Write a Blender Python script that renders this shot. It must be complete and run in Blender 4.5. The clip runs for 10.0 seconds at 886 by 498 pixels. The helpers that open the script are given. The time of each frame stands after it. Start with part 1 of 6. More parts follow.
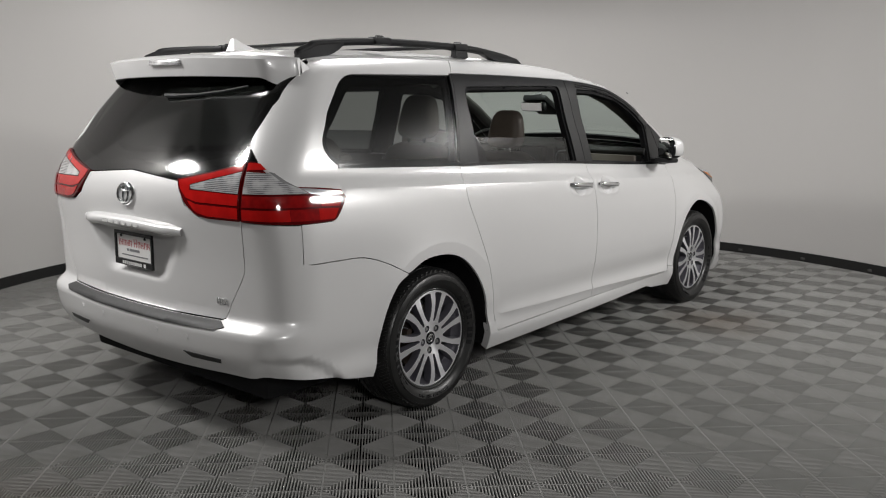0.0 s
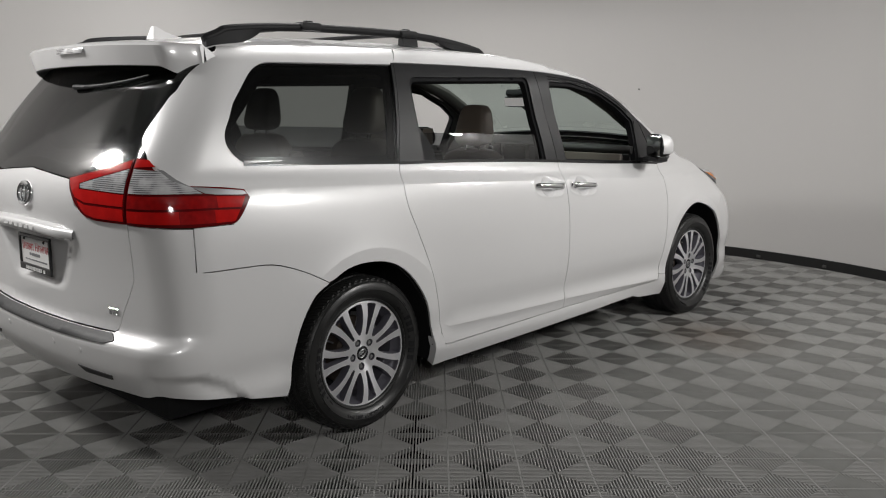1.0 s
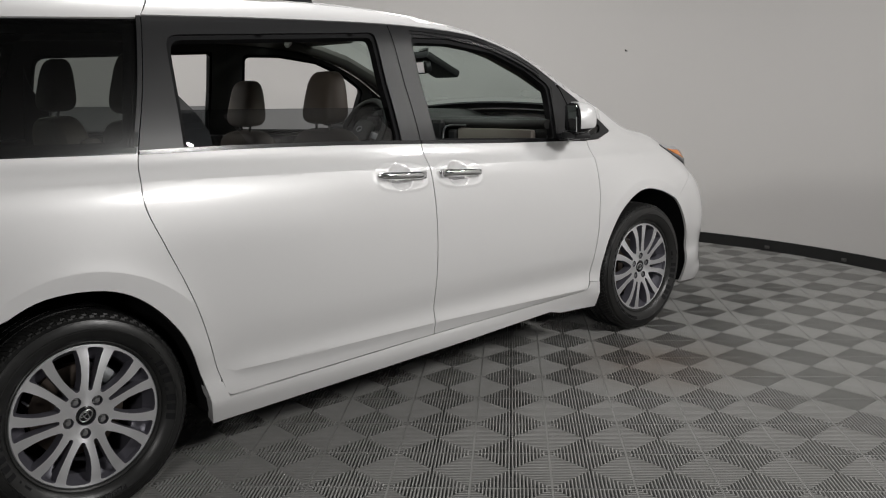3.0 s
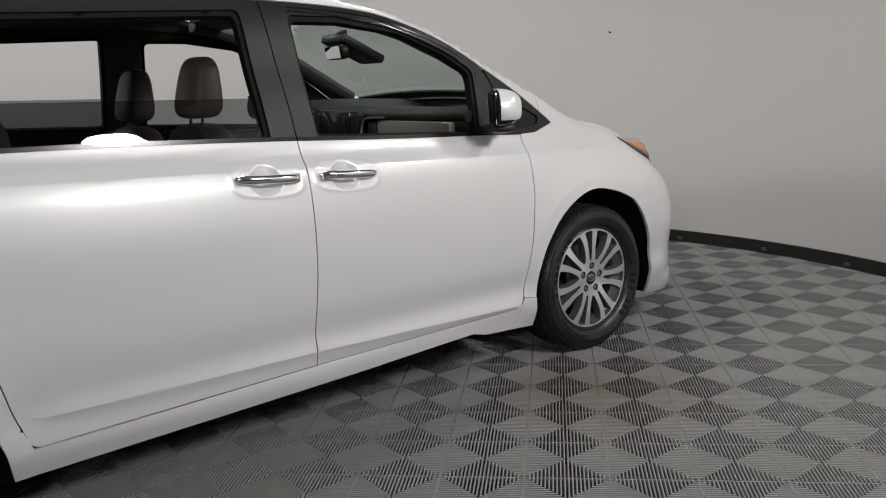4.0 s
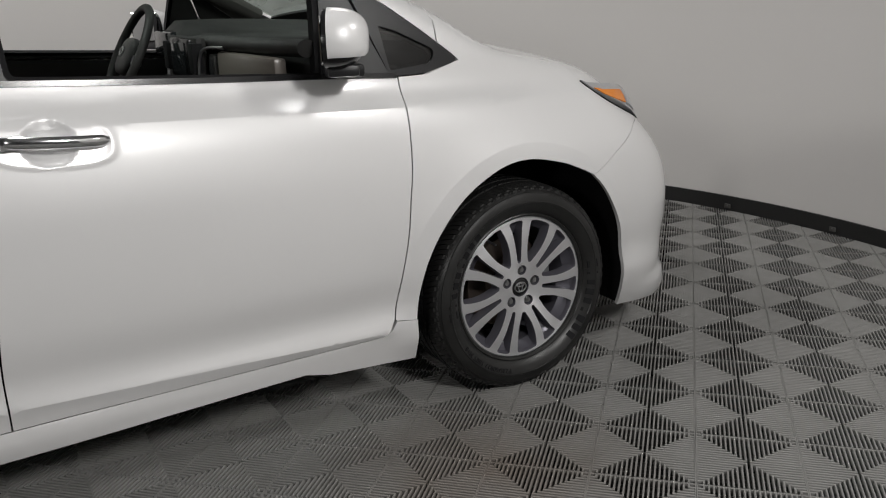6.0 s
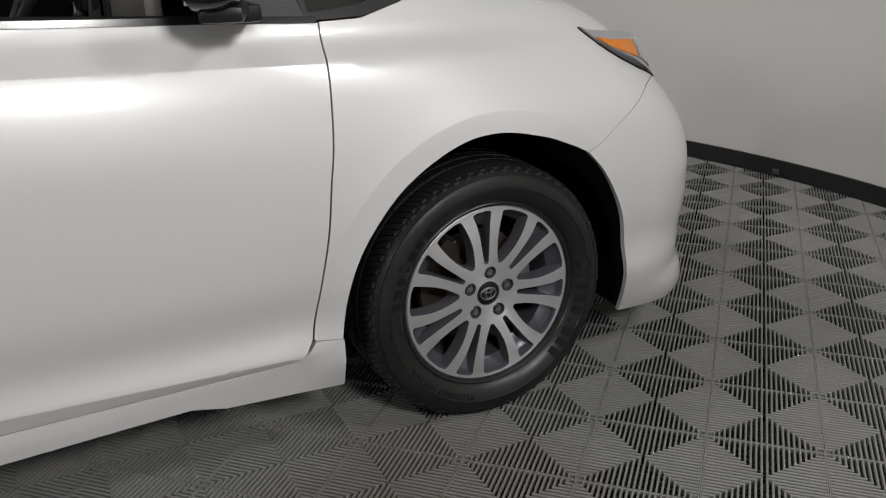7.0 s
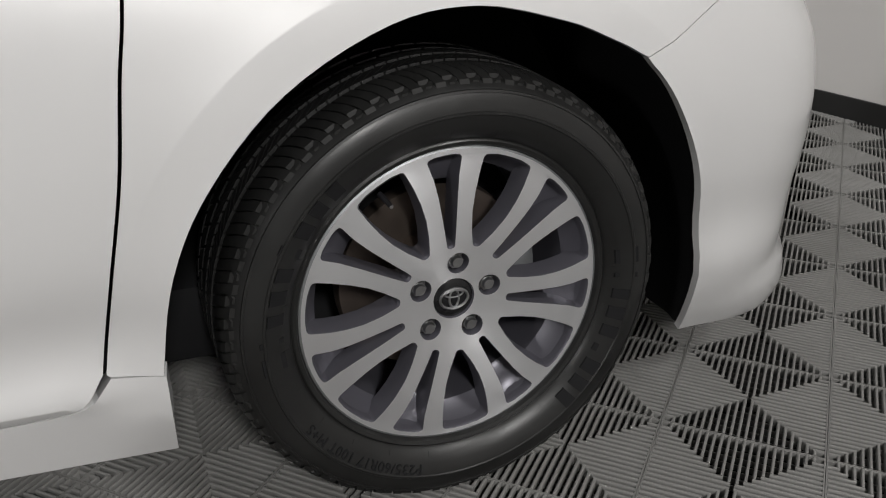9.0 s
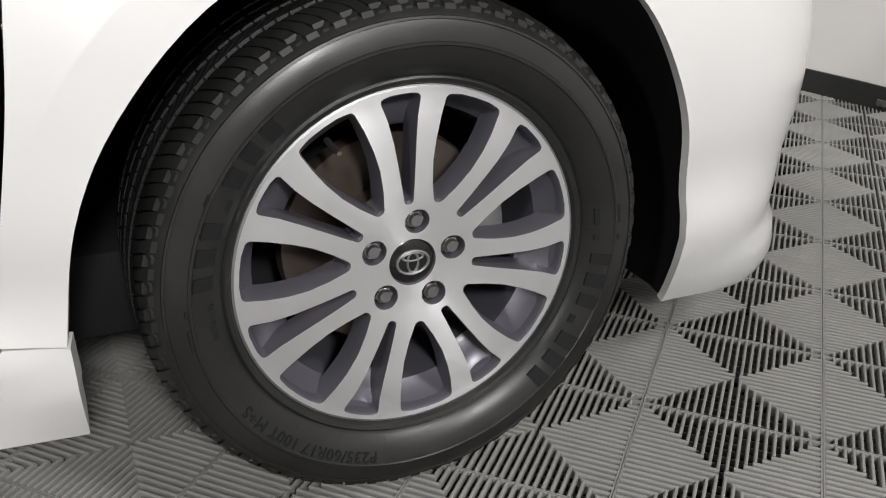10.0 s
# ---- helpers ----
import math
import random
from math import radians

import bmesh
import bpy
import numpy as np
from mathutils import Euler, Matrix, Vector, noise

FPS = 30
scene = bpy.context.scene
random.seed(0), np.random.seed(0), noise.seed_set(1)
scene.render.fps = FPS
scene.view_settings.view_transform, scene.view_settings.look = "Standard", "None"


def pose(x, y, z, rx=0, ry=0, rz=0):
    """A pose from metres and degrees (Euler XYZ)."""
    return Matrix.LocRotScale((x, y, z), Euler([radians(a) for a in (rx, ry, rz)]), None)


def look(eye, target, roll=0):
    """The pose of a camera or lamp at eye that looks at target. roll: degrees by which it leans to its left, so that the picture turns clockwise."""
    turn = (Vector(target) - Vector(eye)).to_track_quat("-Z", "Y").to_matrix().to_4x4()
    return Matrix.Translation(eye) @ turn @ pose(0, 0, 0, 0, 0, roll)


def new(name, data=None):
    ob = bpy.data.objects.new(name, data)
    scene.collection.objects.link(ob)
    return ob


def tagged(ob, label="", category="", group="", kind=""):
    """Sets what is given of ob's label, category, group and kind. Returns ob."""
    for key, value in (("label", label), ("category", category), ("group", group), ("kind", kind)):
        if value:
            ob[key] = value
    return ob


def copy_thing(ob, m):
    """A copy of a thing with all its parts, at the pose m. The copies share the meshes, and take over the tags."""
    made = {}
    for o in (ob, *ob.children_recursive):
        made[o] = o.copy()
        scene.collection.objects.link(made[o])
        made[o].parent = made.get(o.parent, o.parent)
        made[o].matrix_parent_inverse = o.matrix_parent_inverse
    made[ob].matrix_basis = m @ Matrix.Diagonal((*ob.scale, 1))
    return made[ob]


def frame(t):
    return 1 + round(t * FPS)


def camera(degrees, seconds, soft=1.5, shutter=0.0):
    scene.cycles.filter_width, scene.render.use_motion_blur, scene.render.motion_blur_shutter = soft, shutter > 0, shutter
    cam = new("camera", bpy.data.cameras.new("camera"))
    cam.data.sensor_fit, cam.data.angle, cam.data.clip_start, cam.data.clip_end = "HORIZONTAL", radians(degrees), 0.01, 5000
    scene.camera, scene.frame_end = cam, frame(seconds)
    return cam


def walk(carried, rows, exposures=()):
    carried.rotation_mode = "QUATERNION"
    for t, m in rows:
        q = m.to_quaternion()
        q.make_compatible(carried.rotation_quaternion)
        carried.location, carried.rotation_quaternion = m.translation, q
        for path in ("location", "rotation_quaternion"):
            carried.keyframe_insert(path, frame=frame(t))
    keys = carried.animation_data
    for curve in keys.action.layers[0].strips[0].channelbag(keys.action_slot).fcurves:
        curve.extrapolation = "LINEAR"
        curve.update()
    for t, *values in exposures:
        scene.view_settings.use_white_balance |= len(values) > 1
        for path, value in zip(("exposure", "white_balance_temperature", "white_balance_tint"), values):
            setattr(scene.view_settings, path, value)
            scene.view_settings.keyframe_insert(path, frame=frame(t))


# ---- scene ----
cam = camera(53.88, 10.0, 1.1)
# eye, a point two metres ahead of it, and the lean; x to the car's right, y to its front, z up, metres
PATH = [
    (0, (3.643, -3.174, 1.519), (2.3837, -1.6583, 1.1784), 0.37),
    (0.5, (3.742, -2.856, 1.495), (2.4342, -1.3795, 1.1622), 0.52),
    (1, (3.786, -2.512, 1.472), (2.4351, -1.0755, 1.1356), 0.17),
    (1.5, (3.779, -2.119, 1.476), (2.3934, -0.7188, 1.1296), -0.74),
    (2, (3.781, -1.732, 1.438), (2.3560, -0.3733, 1.0877), -1.10),
    (2.2, (3.784, -1.568, 1.452), (2.3485, -0.2230, 1.0894), -1.19),
    (3.5, (3.709, -0.480, 1.366), (2.2078, 0.7812, 0.9740), -2.18),
    (4, (3.670, -0.063, 1.358), (2.1397, 1.1599, 0.9556), -2.49),
    (4.5, (3.553, 0.331, 1.344), (2.0329, 1.5594, 0.9203), -1.48),
    (5, (3.428, 0.722, 1.329), (1.8647, 1.8664, 0.8313), -2.24),
    (5.5, (3.290, 1.071, 1.333), (1.6872, 2.1443, 0.8057), -2.07),
    (5.7, (3.246, 1.217, 1.302), (1.6154, 2.2498, 0.7793), -2.15),
    (6.8, (2.853, 1.881, 1.304), (1.1721, 2.7113, 0.6068), -2.06),
    (7, (2.745, 1.985, 1.276), (1.0765, 2.8258, 0.5626), -1.49),
    (7.5, (2.469, 2.198, 1.200), (0.7854, 2.9849, 0.4606), -1.03),
    (8, (2.256, 2.351, 1.119), (0.5778, 3.1132, 0.3420), -0.03),
    (8.5, (2.097, 2.491, 1.034), (0.4180, 3.2195, 0.2277), 0.32),
    (9, (1.997, 2.561, 0.960), (0.3184, 3.2684, 0.1337), 0.46),
    (9.5, (1.933, 2.597, 0.895), (0.2665, 3.3201, 0.0592), 0.80),
    (10, (1.888, 2.624, 0.850), (0.2440, 3.3946, 0.0118), 1.38),
]
EXPOSURES = [(0, -0.17), (2.0, -0.22), (4.5, -0.31), (7.0, -0.40), (8.4, -0.36), (9.0, -0.09), (9.5, 0.42), (10.0, 0.62)]
walk(cam, [(t, look(eye, target, roll)) for t, eye, target, roll in PATH], EXPOSURES)

# ---- light ----
world = bpy.data.worlds.new("world")
world.use_nodes = True
world.node_tree.nodes["Background"].inputs[0].default_value = (0.9, 0.95, 1.0, 1)
world.node_tree.nodes["Background"].inputs[1].default_value = 0.02
scene.world = world
CEILING = 3.6


# x, y, z, width, watts and the point that each is aimed at
# fourth to seventh are fills added to lift the walls, car side and wing
LAMPS = [(4.95, 2.45, 2.85, 0.62, 112, 1.4, 1.2, 0.6), (-0.75, -2.19, 3.0, 0.36, 46, 0.3, -0.6, 0.9), (-2.39, -2.5, 3.0, 0.48, 68, -0.3, -0.8, 0.9), (-2.7, 1.6, 3.0, 0.7, 20, -2.2, 1.5, 0.0), (-1.3, 3.8, 3.0, 0.7, 12, -1.0, 3.2, 0.0),
         (6.0, -4.2, 2.9, 0.8, 86, 1.0, 0.4, 0.9), (3.1, 4.1, 2.9, 0.5, 36, 1.3, 2.9, 0.3), (0.0, 1.3, 3.35, 1.1, 80, 0.0, 1.31, 0.0)]
for lx, ly, lz, wide, watts, *aim in LAMPS:
    data = bpy.data.lights.new("studio_or_fill_light", "AREA")
    data.shape, data.size, data.energy, data.color = "DISK", wide, watts, (1.0, 0.985, 0.965)
    new("studio_or_fill_light", data).matrix_world = look((lx, ly, lz), aim)

# ---- materials ----


def principled(name, color, rough=0.5, metal=0.0, **more):
    m = bpy.data.materials.new(name)
    m.use_nodes = True
    b = m.node_tree.nodes["Principled BSDF"]
    b.inputs["Base Color"].default_value = (*color, 1)
    b.inputs["Roughness"].default_value = rough
    b.inputs["Metallic"].default_value = metal
    for key, value in more.items():
        b.inputs[key.replace("_", " ")].default_value = value
    return m


def link(m, a, b):
    m.node_tree.links.new(a, b)


def node(m, kind, **inputs):
    n = m.node_tree.nodes.new(kind)
    for key, value in inputs.items():
        n.inputs[key.replace("_", " ")].default_value = value
    return n


def grain(m, scale, low, high, slot="Roughness", detail=4.0, kind="Object", stretch=(1, 1, 1)):
    """Lets noise of that scale move one input between low and high."""
    co = node(m, "ShaderNodeTexCoord")
    mp = node(m, "ShaderNodeMapping")
    mp.inputs["Scale"].default_value = stretch
    tex = node(m, "ShaderNodeTexNoise", Scale=scale, Detail=detail)
    link(m, co.outputs[kind], mp.inputs[0])
    link(m, mp.outputs[0], tex.inputs["Vector"])
    b = m.node_tree.nodes["Principled BSDF"]
    if slot == "Base Color":
        mix = node(m, "ShaderNodeMix")
        mix.data_type = "RGBA"
        mix.inputs["A"].default_value, mix.inputs["B"].default_value = (*low, 1), (*high, 1)
        mix.inputs[6].default_value, mix.inputs[7].default_value = (*low, 1), (*high, 1)
        link(m, tex.outputs["Fac"], mix.inputs[0])
        link(m, mix.outputs[2], b.inputs[slot])
    else:
        rng = node(m, "ShaderNodeMapRange")
        rng.inputs["To Min"].default_value, rng.inputs["To Max"].default_value = low, high
        link(m, tex.outputs["Fac"], rng.inputs[0])
        link(m, rng.outputs[0], b.inputs[slot])
    return m


def relief(m, scale, strength, distance=0.002, detail=4.0, stretch=(1, 1, 1)):
    co = node(m, "ShaderNodeTexCoord")
    mp = node(m, "ShaderNodeMapping")
    mp.inputs["Scale"].default_value = stretch
    tex = node(m, "ShaderNodeTexNoise", Scale=scale, Detail=detail)
    bump = node(m, "ShaderNodeBump", Strength=strength, Distance=distance)
    link(m, co.outputs["Object"], mp.inputs[0])
    link(m, mp.outputs[0], tex.inputs["Vector"])
    link(m, tex.outputs["Fac"], bump.inputs["Height"])
    link(m, bump.outputs[0], m.node_tree.nodes["Principled BSDF"].inputs["Normal"])
    return m


PAINT = principled("pearl_white_paint", (0.75, 0.745, 0.745), 0.38, 0.15, Coat_Weight=1.0, Coat_Roughness=0.13, Specular_IOR_Level=0.5)
grain(PAINT, 3.0, 0.35, 0.42)
BLACK_GLOSS = principled("gloss_black_trim", (0.012, 0.012, 0.013), 0.18)
BLACK_SATIN = grain(principled("satin_black_trim", (0.018, 0.018, 0.019), 0.36, 0.0, Specular_IOR_Level=0.32), 4.0, 0.34, 0.38)
BLACK_PLASTIC = relief(grain(principled("textured_black_plastic", (0.022, 0.022, 0.023), 0.55), 60.0, 0.45, 0.65), 900.0, 0.25, 0.0005)
RAIL_BLACK = grain(principled("matt_black_rail", (0.012, 0.012, 0.013), 0.5, 0.0, Specular_IOR_Level=0.2), 30.0, 0.45, 0.6)
DARK = principled("dark_cavity_plastic", (0.012, 0.012, 0.013), 0.8, 0.0, Specular_IOR_Level=0.2)
RUBBER = relief(grain(grain(principled("tyre_rubber", (0.02, 0.02, 0.02), 0.45, 0.0, Specular_IOR_Level=0.5), 9.0, (0.008, 0.008, 0.0079), (0.024, 0.024, 0.0235), "Base Color", 6.0), 18.0, 0.24, 0.46), 260.0, 0.16, 0.0007)
CHROME = grain(principled("chrome", (0.88, 0.89, 0.90), 0.14, 1.0), 40.0, 0.10, 0.18)
ALLOY = grain(principled("machined_alloy", (0.88, 0.88, 0.90), 0.34, 0.78), 50.0, 0.28, 0.38)
ALLOY_GREY = grain(principled("grey_painted_alloy", (0.125, 0.122, 0.143), 0.32, 0.4), 30.0, 0.28, 0.42)
turned = node(ALLOY, "ShaderNodeTangent")
turned.direction_type, turned.axis = "RADIAL", "X"
link(ALLOY, turned.outputs[0], ALLOY.node_tree.nodes["Principled BSDF"].inputs["Tangent"])
ALLOY.node_tree.nodes["Principled BSDF"].inputs["Anisotropic"].default_value = 0.8
ALLOY.node_tree.nodes["Principled BSDF"].inputs["Anisotropic Rotation"].default_value = 0.25
STEEL = grain(principled("brake_steel", (0.16, 0.13, 0.11), 0.5, 0.9), 40.0, 0.35, 0.6)
WALL_PAINT = relief(grain(principled("matt_wall_paint", (0.60, 0.585, 0.57), 0.85), 0.7, (0.575, 0.56, 0.55), (0.62, 0.605, 0.59), "Base Color", 6.0, stretch=(1, 1, 0.3)), 220.0, 0.08, 0.001)
HALL_GREY = relief(grain(principled("dark_hall_paint", (0.06, 0.06, 0.062), 0.85), 0.9, (0.05, 0.05, 0.052), (0.075, 0.075, 0.077), "Base Color", 5.0), 180.0, 0.1, 0.001)
CEIL_PAINT = grain(principled("ceiling_paint", (0.16, 0.16, 0.16), 0.9), 1.0, (0.14, 0.14, 0.14), (0.19, 0.19, 0.19), "Base Color")
TILE_GREY = relief(grain(principled("grey_floor_plastic", (0.17, 0.168, 0.165), 0.5, 0.0, Specular_IOR_Level=0.12), 9.0, (0.205, 0.203, 0.194), (0.295, 0.291, 0.283), "Base Color", 8.0), 500.0, 0.1, 0.0006)
# two brownish dirty patches on the tiles
tile_nodes = TILE_GREY.node_tree
clean = next(k for k in tile_nodes.links if k.to_socket.name == "Base Color").from_socket
place, blot = node(TILE_GREY, "ShaderNodeNewGeometry"), node(TILE_GREY, "ShaderNodeTexNoise", Scale=4.0, Detail=5.0)
link(TILE_GREY, place.outputs["Position"], blot.inputs["Vector"])
for spot, reach in (((1.35, 2.62, 0.0), 0.55), ((0.55, -2.25, 0.0), 0.9)):
    far_off, fade, soil, mix = (node(TILE_GREY, "ShaderNode" + k) for k in ("VectorMath", "MapRange", "Math", "Mix"))
    far_off.operation, soil.operation, mix.data_type = "DISTANCE", "MULTIPLY", "RGBA"
    far_off.inputs[1].default_value = spot
    fade.inputs["From Max"].default_value, fade.inputs["To Min"].default_value, fade.inputs["To Max"].default_value = reach, 1.1, 0.0
    mix.inputs[7].default_value = (0.150, 0.112, 0.085, 1)
    for a, b in ((place.outputs["Position"], far_off.inputs[0]), (far_off.outputs["Value"], fade.inputs[0]), (fade.outputs[0], soil.inputs[0]), (blot.outputs["Fac"], soil.inputs[1]), (soil.outputs[0], mix.inputs[0]), (clean, mix.inputs[6])):
        link(TILE_GREY, a, b)
    clean = mix.outputs[2]
link(TILE_GREY, clean, tile_nodes.nodes["Principled BSDF"].inputs["Base Color"])
# near-black base: the shade down in the tile slots is put into its colour
UNDER_FLOOR = principled("slot_shade_subfloor", (0.004, 0.004, 0.004), 0.95, 0.0, Specular_IOR_Level=0.1)
CLIP_GREY = grain(principled("grey_plastic_clip", (0.07, 0.068, 0.065), 0.5), 30.0, 0.4, 0.6)
BASE_BLACK = grain(principled("black_base_strip", (0.012, 0.012, 0.012), 0.5), 12.0, 0.4, 0.6)


def thin_glass(name, tint, rough=0.0, least=0.055):
    """A thin pane: lets tinted light straight through, and mirrors by Fresnel."""
    m = bpy.data.materials.new(name)
    m.use_nodes = True
    t = m.node_tree.nodes
    t.remove(t["Principled BSDF"])
    clear, gloss, mix, edge, power, fres = (t.new("ShaderNode" + k) for k in ("BsdfTransparent", "BsdfGlossy", "MixShader", "LayerWeight", "Math", "Math"))
    clear.inputs["Color"].default_value = (*tint, 1)
    gloss.inputs["Color"].default_value = (1, 1, 1, 1)
    gloss.inputs["Roughness"].default_value = rough
    power.operation, fres.operation = "POWER", "MULTIPLY_ADD"
    edge.inputs["Blend"].default_value, power.inputs[1].default_value = 0.5, 4.5
    fres.inputs[1].default_value, fres.inputs[2].default_value = 0.92, least
    for a, b in ((edge.outputs["Facing"], power.inputs[0]), (power.outputs[0], fres.inputs[0]), (fres.outputs[0], mix.inputs[0]), (clear.outputs[0], mix.inputs[1]), (gloss.outputs[0], mix.inputs[2]), (mix.outputs[0], t["Material Output"].inputs["Surface"])):
        link(m, a, b)
    return m


TINT = thin_glass("privacy_glass", (0.36, 0.37, 0.38), 0.01)
TINT_QUARTER = thin_glass("quarter_privacy_glass", (0.21, 0.228, 0.218), 0.24, 0.018)
TINT_DARK = thin_glass("dark_rear_glass", (0.07, 0.074, 0.074), 0.09)
CLEAR = thin_glass("green_tinted_glass", (0.62, 0.70, 0.665))
FRIT = grain(principled("black_glass_border", (0.008, 0.008, 0.009), 0.08), 8.0, 0.05, 0.12)
TRIM = relief(grain(principled("dark_interior_plastic", (0.016, 0.0155, 0.015), 0.6), 20.0, 0.5, 0.7), 400.0, 0.15, 0.0008)
HEADLINER = relief(grain(principled("headliner_cloth", (0.09, 0.085, 0.08), 0.95), 6.0, (0.08, 0.075, 0.07), (0.10, 0.095, 0.088), "Base Color"), 700.0, 0.2, 0.0006)
LEATHER = relief(grain(principled("taupe_leather", (0.15, 0.125, 0.10), 0.5), 7.0, (0.13, 0.107, 0.085), (0.175, 0.145, 0.118), "Base Color"), 180.0, 0.25, 0.001)
TAUPE = grain(principled("taupe_dash_panel", (0.17, 0.15, 0.132), 0.3), 5.0, (0.15, 0.132, 0.116), (0.19, 0.168, 0.148), "Base Color")
SCREEN = principled("dark_display", (0.02, 0.022, 0.024), 0.08)
SILVER = grain(principled("satin_silver_trim", (0.55, 0.55, 0.56), 0.3, 1.0), 30.0, 0.25, 0.38)
RED_DARK = principled("deep_red_lens", (0.10, 0.003, 0.004), 0.12)
RED_LENS = grain(principled("bright_red_lens", (0.50, 0.008, 0.008), 0.10, 0.0, Coat_Weight=0.6), 22.0, (0.30, 0.005, 0.005), (0.66, 0.012, 0.010), "Base Color")
# duller red paints in the dark look of lens internals and reflections
RED_MID = grain(principled("mid_red_lens", (0.22, 0.005, 0.006), 0.10, 0.0, Coat_Weight=1.0), 40.0, (0.13, 0.004, 0.005), (0.40, 0.008, 0.008), "Base Color")
LAMP_CHROME = grain(principled("bright_lamp_strip", (0.62, 0.62, 0.63), 0.16, 0.7, Coat_Weight=1.0), 20.0, 0.12, 0.24)
CLEAR_LENS = principled("ribbed_clear_lens", (0.55, 0.55, 0.56), 0.12, 0.5, Coat_Weight=1.0, Coat_Roughness=0.02)
# glints and darks of the ribs put into the colour as bands
ribs, steps_, where = node(CLEAR_LENS, "ShaderNodeTexWave", Scale=42.0, Distortion=0.6), node(CLEAR_LENS, "ShaderNodeValToRGB"), node(CLEAR_LENS, "ShaderNodeTexCoord")
ribs.bands_direction = "Z"
steps_.color_ramp.elements[0].color, steps_.color_ramp.elements[1].color = (0.22, 0.22, 0.225, 1), (0.74, 0.74, 0.75, 1)
steps_.color_ramp.elements[0].position, steps_.color_ramp.elements[1].position = 0.25, 0.6
link(CLEAR_LENS, where.outputs["Object"], ribs.inputs["Vector"])
link(CLEAR_LENS, ribs.outputs["Fac"], steps_.inputs[0])
# highlights painted in: cloudy bright patches blended over the rib bands
cloud, blend_ = node(CLEAR_LENS, "ShaderNodeTexNoise", Scale=16.0, Detail=2.0), node(CLEAR_LENS, "ShaderNodeMix")
spread = node(CLEAR_LENS, "ShaderNodeMapRange")
blend_.data_type = "RGBA"
spread.inputs["From Min"].default_value, spread.inputs["From Max"].default_value = 0.44, 0.66
blend_.inputs[7].default_value = (0.92, 0.92, 0.93, 1)
link(CLEAR_LENS, where.outputs["Object"], cloud.inputs["Vector"])
link(CLEAR_LENS, cloud.outputs["Fac"], spread.inputs[0])
link(CLEAR_LENS, spread.outputs[0], blend_.inputs[0])
link(CLEAR_LENS, steps_.outputs[0], blend_.inputs[6])
link(CLEAR_LENS, blend_.outputs[2], CLEAR_LENS.node_tree.nodes["Principled BSDF"].inputs["Base Color"])
AMBER = relief(grain(principled("amber_lens", (0.72, 0.22, 0.015), 0.15, 0.0, Coat_Weight=1.0), 30.0, (0.66, 0.18, 0.01), (0.78, 0.26, 0.02), "Base Color"), 220.0, 0.3, 0.001)
LAMP_GREY = grain(principled("headlamp_housing", (0.42, 0.42, 0.43), 0.3, 0.3, Coat_Weight=1.0), 25.0, (0.36, 0.36, 0.37), (0.50, 0.50, 0.51), "Base Color")
HEAD_LENS = grain(principled("clear_lamp_lens", (0.6, 0.61, 0.63), 0.12, 0.5, Coat_Weight=1.0), 45.0, (0.35, 0.36, 0.38), (0.75, 0.76, 0.78), "Base Color", 3.0)
PLATE_WHITE = grain(principled("plate_paper", (0.72, 0.71, 0.70), 0.4), 12.0, 0.3, 0.5)
PLATE_RED = principled("red_print", (0.42, 0.03, 0.04), 0.45)
PLATE_GREY = principled("grey_print", (0.18, 0.18, 0.19), 0.5)
CALIPER = grain(principled("raw_caliper_metal", (0.36, 0.37, 0.38), 0.5, 0.8), 20.0, 0.42, 0.6)
MIRROR_FACE = principled("mirror_glass", (0.85, 0.86, 0.87), 0.01, 1.0)

from mathutils.geometry import delaunay_2d_cdt

# ---- shape helpers ----


def smooth(a, b, t):
    t = np.clip((t - a) / (b - a), 0, 1)
    return t * t * (3 - 2 * t)


def spline(pairs):
    """A natural cubic through the pairs, straight beyond its ends."""
    x, y = np.array(pairs, float).T
    n, h = len(x), np.diff(x)
    a, r = np.eye(n), np.zeros(n)
    for i in range(1, n - 1):
        a[i, i - 1:i + 2] = h[i - 1], 2 * (h[i - 1] + h[i]), h[i]
        r[i] = 6 * ((y[i + 1] - y[i]) / h[i] - (y[i] - y[i - 1]) / h[i - 1])
    m = np.linalg.solve(a, r)

    def at(v):
        v = np.asarray(v, float)
        c = np.clip(v, x[0], x[-1])
        i = np.clip(np.searchsorted(x, c) - 1, 0, n - 2)
        p, q, s = x[i + 1] - c, c - x[i], h[i]
        base = (m[i] * p ** 3 + m[i + 1] * q ** 3) / (6 * s) + (y[i] / s - m[i] * s / 6) * p + (y[i + 1] / s - m[i + 1] * s / 6) * q
        first, last = (y[1] - y[0]) / h[0], (y[-1] - y[-2]) / h[-1]
        return base + np.minimum(v - x[0], 0) * first + np.maximum(v - x[-1], 0) * last
    return at


def mesh_object(name, verts, faces, mat, parent=None, normals=None, label="", smooth_all=True):
    me = bpy.data.meshes.new(name)
    me.from_pydata([tuple(v) for v in verts], [], faces)
    if smooth_all:
        me.polygons.foreach_set("use_smooth", [True] * len(me.polygons))
    if normals is not None:
        me.normals_split_custom_set_from_vertices([tuple(v) for v in normals])
    me.materials.append(mat)
    ob = new(name, me)
    ob.parent = parent
    if label:
        ob["label"] = label
    return ob


